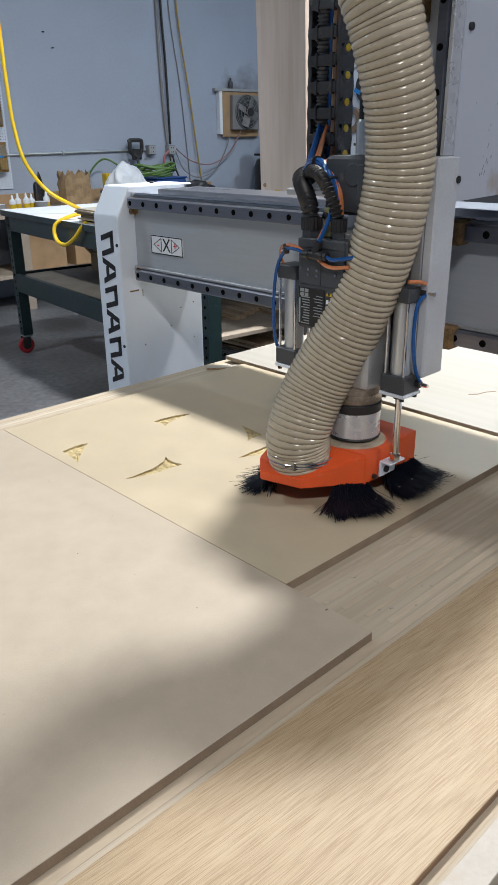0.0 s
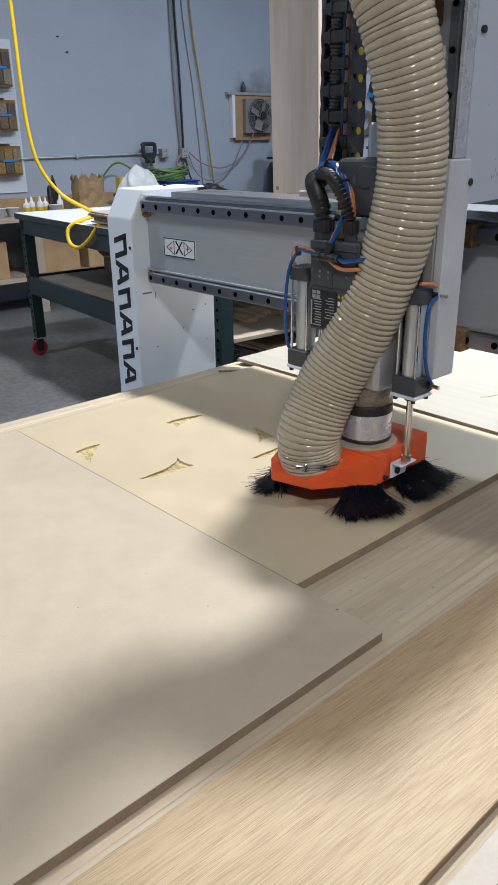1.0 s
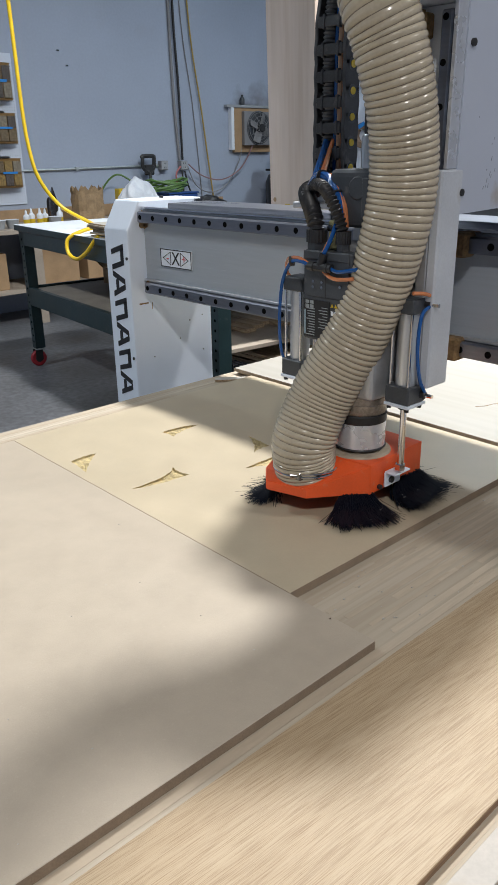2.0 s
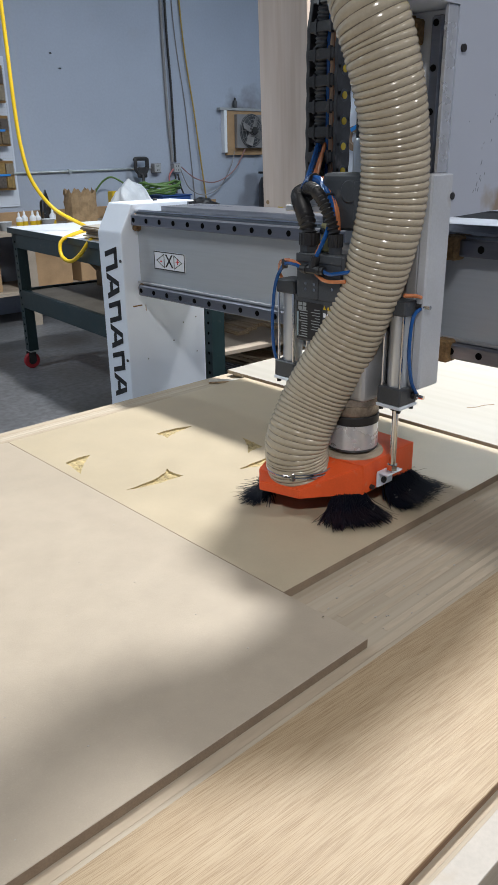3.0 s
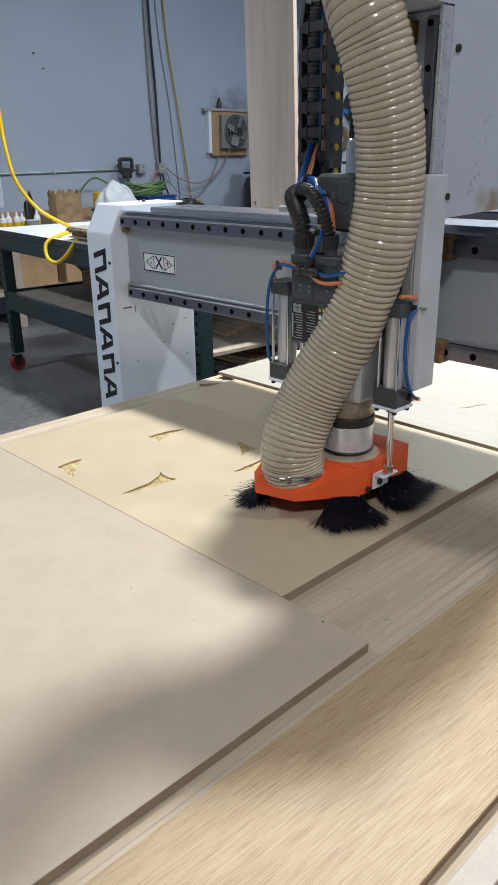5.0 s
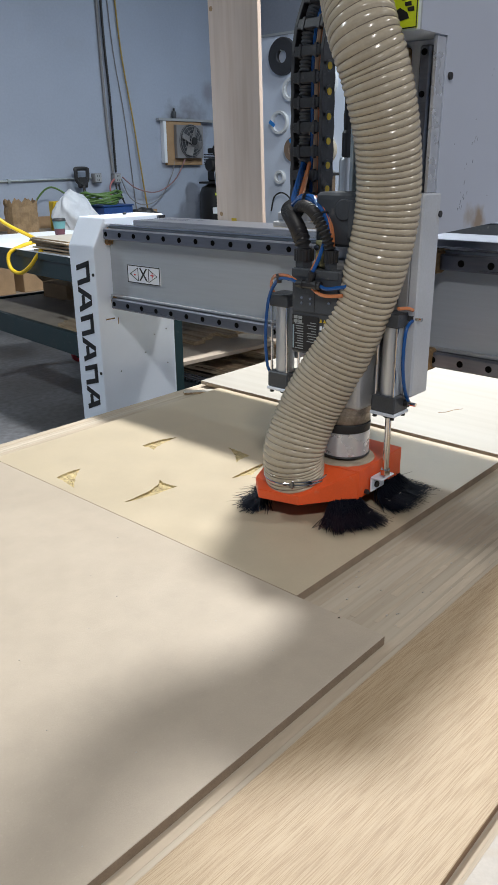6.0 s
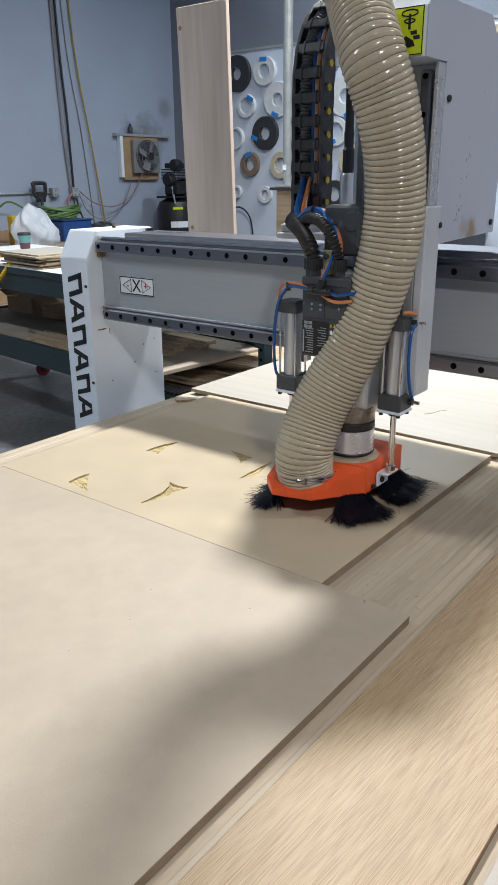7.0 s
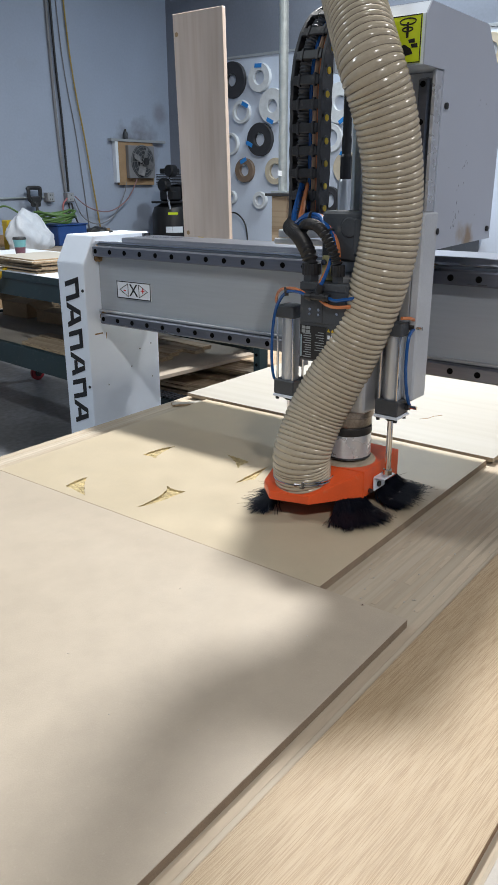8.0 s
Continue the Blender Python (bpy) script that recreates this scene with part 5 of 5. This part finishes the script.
for nm, pts, r, mt, lab in (
        ("black_cable", [(4.955, 6.78, 5.6), (4.958, 6.775, 3.1), (4.99, 6.77, 2.2), (5.0, 6.765, 1.43)], .013, BLACK, "black cable running down the wall"),
        ("grey_cable", [(4.90, 6.785, 5.6), (4.905, 6.785, 3.1), (4.93, 6.785, 2.0), (4.97, 6.78, 1.43)], .016, CABLE_GREY, "grey conduit running down the wall"),
        ("thin_cable", [(5.0, 6.79, 5.6), (5.06, 6.79, 3.1), (5.20, 6.79, 2.0), (5.30, 6.79, .95)], .006, CABLE_GREY, "thin grey cable on the wall"),
        ("yellow_rope", [(5.09, 6.78, 5.6), (5.16, 6.78, 3.1), (5.32, 6.77, 1.9), (5.46, 6.76, .90)], .009, BRASS, "ochre rope hanging down the wall"),
        ("fan_cable", [(5.05, 6.72, 1.38), (5.25, 6.71, 1.25), (5.55, 6.71, 1.20), (5.85, 6.71, 1.32), (6.05, 6.72, 1.55), (6.15, 6.73, 1.74)], .007, CABLE_RED, "reddish cable sagging to the fan"),
        ("slack_cable", [(5.05, 6.74, 1.36), (5.16, 6.73, 1.15), (5.38, 6.73, 1.06), (5.65, 6.74, 1.14), (5.85, 6.75, 1.38), (5.92, 6.76, 1.55)], .006, CABLE_GREY, "grey cable sagging along the wall"),
        ("drop_cable", [(5.0, 6.73, 1.31), (5.02, 6.70, 1.15), (5.10, 6.66, .95), (5.16, 6.60, .884)], .010, BLACK, "black cable dropping to the bench"),
        ("drop_cable", [(4.96, 6.73, 1.31), (4.95, 6.70, 1.10), (4.90, 6.64, .93), (4.86, 6.60, .884)], .009, BLACK, "black cable dropping to the bench"),
        ("red_cord", [(4.94, 6.73, 1.36), (4.86, 6.71, 1.28), (4.87, 6.70, 1.12), (4.92, 6.69, 1.05)], .010, surf("pink_cord", (.45, .16, .16), .5, bump=0), "red cord looped at the outlet")):
    solid(nm, tube(pts, r, 70, 8), mt, lab, "cable", smooth=True)
for x, zz in ((3.53, 2.46), (3.62, 2.33)):
    solid("wall_anchor", box(x - .012, x + .012, 6.785, 6.7995, zz - .006, zz + .006, .002), STEEL, "small torn anchor stuck in the wall", "anchor", group="wall anchors")

# coiled hose, blue bin, shovel, bag
bin_ = thing("blue_bin", (4.62, 6.45, .88), "blue plastic bin on the wall bench", "bin")
part("tub", box(4.42, 4.82, 6.28, 6.60, .8805, 1.09, .01), BLUE_BIN, bin_)
part("rim", box(4.41, 4.83, 6.27, 6.61, 1.0902, 1.105, .004), BLUE_BIN, bin_)
cb = tube([(4.50 + (.20 + .02 * ((n // 16) % 4)) * math.cos(n * math.pi / 8), 6.42 + .55 * (.20 + .02 * ((n // 16) % 4)) * math.sin(n * math.pi / 8),
            1.125 + .012 * n / 16 + .022 * math.sin(n * math.pi / 4 + n / 16)) for n in range(145)], .010, 600, 8)
solid("coiled_hose", cb, GREEN_HOSE, "coiled green garden hose on the bin", "hose", smooth=True, at=(4.5, 6.42, 1.11))
solid("hose_tail", tube([(4.25, 6.5, 1.13), (4.0, 6.6, 1.30), (3.85, 6.7, 1.15), (3.80, 6.68, .98), (3.80, 6.66, .895)], .010, 50, 8), GREEN_HOSE, "loose end of the green hose", "hose", smooth=True)
sh = thing("spade_handle", (4.47, 6.60, .88), "black D-grip spade handle leaning on the wall", "spade")
part("shaft", rod((4.43, 6.58, .8805), (4.47, 6.68, 1.32), .016, 12), BLACK, sh)
part("grip", tube([(4.47, 6.68, 1.30), (4.40, 6.70, 1.36), (4.395, 6.70, 1.45), (4.40, 6.705, 1.475), (4.54, 6.705, 1.475), (4.55, 6.70, 1.45), (4.54, 6.70, 1.36), (4.47, 6.68, 1.30)], .022, 60, 8), BLACK, sh, smooth=True)
part("yoke", box(4.405, 4.535, 6.672, 6.703, 1.28, 1.39, .012), BLACK, sh)
bg = bmesh.new()
bmesh.ops.create_icosphere(bg, subdivisions=5, radius=1)
for v in bg.verts:
    n = noise.noise(v.co * 1.3) * .26 - abs(noise.noise(v.co * 2.2)) * .22 + .08 - abs(noise.noise(v.co * 5)) * .05
    w = 1 - .35 * max(v.co.z, 0)
    v.co = Vector((4.02 + v.co.x * .26 * w * (1 + n), 6.22 + v.co.y * .16 * w * (1 + n), max(.8805, 1.02 + v.co.z * (.22 + .10 * max(v.co.x * -1, 0)) * (1 + n))))
solid("plastic_bag", bg, BAG, "crumpled white plastic bag on the wall bench", "bag", smooth=True, at=(4.02, 6.22, .8805))
yb = thing("yellow_case", (3.86, 6.35, .88), "small yellow and black case", "case")
part("case_body", box(3.82, 3.94, 6.33, 6.42, .8805, 1.17, .008), YELLOW_DOT, yb)
part("latch", box(3.86, 3.90, 6.322, 6.3295, 1.05, 1.10, .002), BLACK, yb)
db = bmesh.new()
bmesh.ops.create_icosphere(db, subdivisions=4, radius=1)
for v in db.verts:
    n = noise.noise(v.co * 3) * .25
    v.co = Vector((4.98 + v.co.x * .24 * (1 + n), 6.32 + v.co.y * .16 * (1 + n), max(.8805, .93 + v.co.z * .12 * (1 + n))))
solid("dark_cloth", db, BLACK, "crumpled black cloth on the wall bench", "cloth", smooth=True, at=(4.98, 6.32, .8805))

# exhaust fan
fan = thing("exhaust_fan", (6.1, 6.8, 1.77), "wall exhaust fan in a plywood frame", "fan")
part("backing", box(5.80, 6.40, 6.755, 6.7995, 1.50, 2.00, .003), CARD, fan, "plywood backing board")
part("ledge", box(5.68, 6.62, 6.74, 6.7995, 2.0005, 2.03, .002), FRAME, fan)
part("side_bar", box(5.745, 5.79, 6.74, 6.7995, 1.53, 2.0, .002), PAPER, fan)
part("fan_plate", box(5.92, 6.37, 6.70, 6.7545, 1.58, 1.96, .004), CABLE_GREY, fan)
gb = bmesh.new()
for r in (.05, .09, .13, .17, .19):
    tube([(6.155 + r * math.cos(a), 6.690 - .05 * (1 - (r / .19) ** 2), 1.775 + r * math.sin(a)) for a in [n * math.pi / 8 for n in range(17)]], .003, 48, 6, gb)
for k in range(12):
    a = k * math.pi / 6
    tube([(6.155 + r * math.cos(a), 6.690 - .05 * (1 - (r / .19) ** 2), 1.775 + r * math.sin(a)) for r in (.03, .09, .15, .19)], .0025, 10, 6, gb)
part("grille", gb, CABLE_GREY, fan)
part("motor_hub", lathe([(.045, 6.63), (.05, 6.65), (.05, 6.699)], (6.155, 0, 1.775), 20, "y"), BLACK, fan, smooth=True)
part("venturi", lathe([(.19, 6.694), (.195, 6.6998)], (6.155, 0, 1.775), 40, "y"), CHARCOAL, fan)
for k in range(4):
    a = k * math.pi / 2 + .4
    part("blade", moved(box(.04, .17, -.002, .002, -.045, .045, .001), Matrix.Translation((6.155, 6.675, 1.775)) @ Matrix.Rotation(a, 4, "Y") @ Matrix.Rotation(.5, 4, "X")), CABLE_GREY, fan)
can = thing("spray_can", (5.95, 6.76, 2.03), "small dark spray can standing on the fan ledge", "can")
part("can_body", lathe([(.026, 2.0302), (.028, 2.035), (.028, 2.10), (.018, 2.115)], (5.95, 6.768, 0), 16), CHARCOAL, can, smooth=True)
part("nozzle", lathe([(.012, 2.115), (.012, 2.14), (.006, 2.145)], (5.95, 6.768, 0), 12), BLACK, can)

# air compressor
comp = thing("air_compressor", (6.32, 6.30, 0), "tall black upright air compressor near the corner", "compressor")
part("tank", lathe([(.12, .10), (.21, .16), (.25, .24), (.25, 1.16), (.22, 1.24), (.12, 1.29)], (6.32, 6.30, 0), 40), ENAMEL, comp, smooth=True)
part("skirt", lathe([(.20, .001), (.20, .17)], (6.32, 6.30, 0), 32), ENAMEL, comp)
part("pump_base", box(6.12, 6.52, 6.14, 6.46, 1.285, 1.31, .004), ENAMEL, comp)
pump = part("pump", box(6.20, 6.40, 6.20, 6.40, 1.3105, 1.50, .02), ENAMEL, comp)
for k in range(7):
    part("fin", box(6.18, 6.42, 6.18, 6.42, 1.505 + k * .018, 1.515 + k * .018, .002), ENAMEL, pump)
part("cylinder_head", box(6.21, 6.39, 6.21, 6.39, 1.63, 1.69, .01), ENAMEL, pump)
part("air_filter", lathe([(.065, 6.00), (.075, 6.01), (.075, 6.09), (.06, 6.10)], (0, 6.16, 1.50), 20, "x"), ENAMEL, pump)
part("air_filter", lathe([(.06, 6.08), (.07, 6.09), (.07, 6.18), (.06, 6.195)], (0, 6.12, 1.66), 20, "x"), ENAMEL, pump)
part("motor", lathe([(.09, 6.43), (.10, 6.45), (.10, 6.66), (.08, 6.68)], (0, 6.30, 1.42), 24, "x"), ENAMEL, comp, smooth=True)
part("copper_pipe", tube([(6.20, 6.18, 1.60), (6.12, 6.15, 1.55), (6.08, 6.14, 1.40), (6.12, 6.14, 1.22)], .011, 30, 8), CHROME, comp, smooth=True)
part("pressure_box", box(6.08, 6.16, 6.06, 6.14, 1.335, 1.43, .006), ENAMEL, comp)
sb = bmesh.new()
for k, w in enumerate((.05, .03, .045, .04, .05)):
    a = -2.62 + k * .16
    moved_box = box(-.004, .004, -w * .5, w * .5, -.036, .036)
    moved(moved_box, Matrix.Translation((6.32 + .251 * math.cos(a), 6.30 + .251 * math.sin(a), .98)) @ Matrix.Rotation(a, 4, "Z"))
    merge(sb, moved_box)
part("mark_bars", sb, PAPER, comp)
sb = box(-.003, .003, -.06, .06, -.014, .014)
part("sticker", moved(sb, Matrix.Translation((6.32 + .251 * math.cos(-2.35), 6.30 + .251 * math.sin(-2.35), 1.17)) @ Matrix.Rotation(-2.35, 4, "Z")), SIGN_YELLOW, comp)

comp.location.x -= .09

# ---- edge banding wall ----
panel = thing("banding_wall", (6.77, 4.3, .9), "white wall panel where rolls of edge banding hang", "wall panel")
part("panel", box(6.745, 6.7695, 1.9, 6.45, .55, 2.90, .002), PANEL_WHITE, panel)
part("top_trim", box(6.735, 6.7695, 1.9, 6.45, 2.9005, 2.93, .002), FRAME, panel)


def roll(y, z, r, hole, kind, tape=None, depth=.045, dy=0.0):
    ob = thing("banding_roll", (6.74, y, z), ("white", "grey", "black", "brown", "cream")[kind] + " roll of edge banding hung on the wall", "banding roll", "edge banding rolls")
    x0, x1 = 6.744 - depth, 6.744
    prof = [(r, x1), (r, x0 + .006), (r - .004, x0), ((r + hole) / 2, x0 + .003), (hole + .004, x0), (hole, x0 + .004), (hole, x1)]
    b = bmesh.new()
    lathe(prof, (0, y, z), 40, "x", b)
    caps = [f for f in b.faces if len(f.verts) > 4]
    bmesh.ops.delete(b, geom=caps, context="FACES")
    part("coil", b, BAND[kind], ob, smooth=True)
    part("peg", rod((6.744, y, z + hole - .012), (x0 - .02, y, z + hole - .008), .006, 8), GALV, ob)
    if tape is not None:
        a = tape
        tb = box(-.0015, .0015, -.05, .05, -.022, .022)
        part("tape_tab", moved(tb, Matrix.Translation((x0 - .001, y + (r - .03) * math.cos(a), z + (r - .03) * math.sin(a))) @ Matrix.Rotation(rb.uniform(-.6, .6), 4, "X")), BLUE_TAPE, ob)


for y, z, r, h, kd, tp in ((5.71, 2.675, .20, .07, 2, None), (5.30, 2.672, .155, .075, 0, 1.5), (5.57, 2.32, .13, .09, 0, 2.3), (5.11, 2.36, .19, .07, 0, -1.4), (5.293, 2.007, .185, .075, 2, -.3),
                           (5.75, 1.97, .13, .10, 0, -.1), (5.525, 1.665, .14, .07, 3, 1.5), (5.06, 1.65, .15, .085, 4, None), (5.74, 1.35, .08, .05, 0, None), (5.293, 1.32, .10, .055, 0, None),
                           (4.31, 1.99, .15, .09, 0, -1.2), (4.314, 1.33, .15, .08, 2, None), (4.62, 2.62, .19, .08, 2, None), (4.20, 2.34, .21, .075, 0, -1.8), (3.93, 2.70, .22, .10, 0, None),
                           (3.94, 2.01, .20, .075, 1, None), (4.09, 1.68, .17, .07, 4, 1.3), (3.93, 1.325, .10, .05, 4, 2.4), (4.45, 2.72, .16, .06, 1, 1.9), (3.60, 1.70, .16, .07, 1, None),
                           (3.50, 2.40, .19, .08, 0, 2.0), (3.20, 2.05, .17, .07, 3, None), (2.57, 2.70, .15, .07, 4, None), (2.75, 2.20, .18, .07, 0, None), (3.05, 2.62, .17, .07, 2, None)):
    roll(y, z, r, h, kd, tp)
solid("extension_lead", tube([(6.70, 5.86, .95), (6.69, 5.80, 1.12), (6.68, 5.66, 1.17), (6.68, 5.52, 1.08), (6.69, 5.47, .90), (6.70, 5.46, .56)], .010, 50, 8), BLACK, "black extension lead looped on the wall panel", "extension lead", smooth=True)
cabn = thing("vented_cabinet", (6.3, 3.1, 0), "white machine cabinet with slotted vents over dark base", "cabinet")
part("base", box(6.02, 6.70, 2.5, 3.76, 0, .975, .006), CHARCOAL, cabn)
part("vent_panel", box(6.0, 6.70, 2.48, 3.78, .976, 1.14, .006), PANEL_WHITE, cabn)
for k in range(34):
    y = 2.55 + k * .036
    part("vent_slot", moved(box(-.002, .002, -.007, .007, -.032, .032), Matrix.Translation((5.9995, y, 1.05)) @ Matrix.Rotation(.45, 4, "X")), HOLE, cabn)
drop = thing("drop_pipe", (3.0, 2.33, 1.46), "galvanised pipe dropping to a wooden post", "pipe")
part("pipe", rod((3.0, 2.345, 1.47), (3.0, 2.36, 5.6), .027, 20), GALV, drop, smooth=True)
part("flange", box(2.95, 3.05, 2.29, 2.40, 1.462, 1.474, .002), GALV, drop)
part("tag", box(2.970, 2.972, 2.335, 2.36, 1.56, 1.59), PAPER, drop)
post = thing("wooden_post", (3.0, 2.36, .392), "square wooden post on the rack carrying the pipe", "wood post")
part("post_shaft", edged(box(2.975, 3.075, 2.30, 2.41, .3925, 1.445, .003)), [STICK, STICK], post)
part("post_cap", box(2.93, 3.08, 2.26, 2.43, 1.4455, 1.4615, .002), BLACK, post)
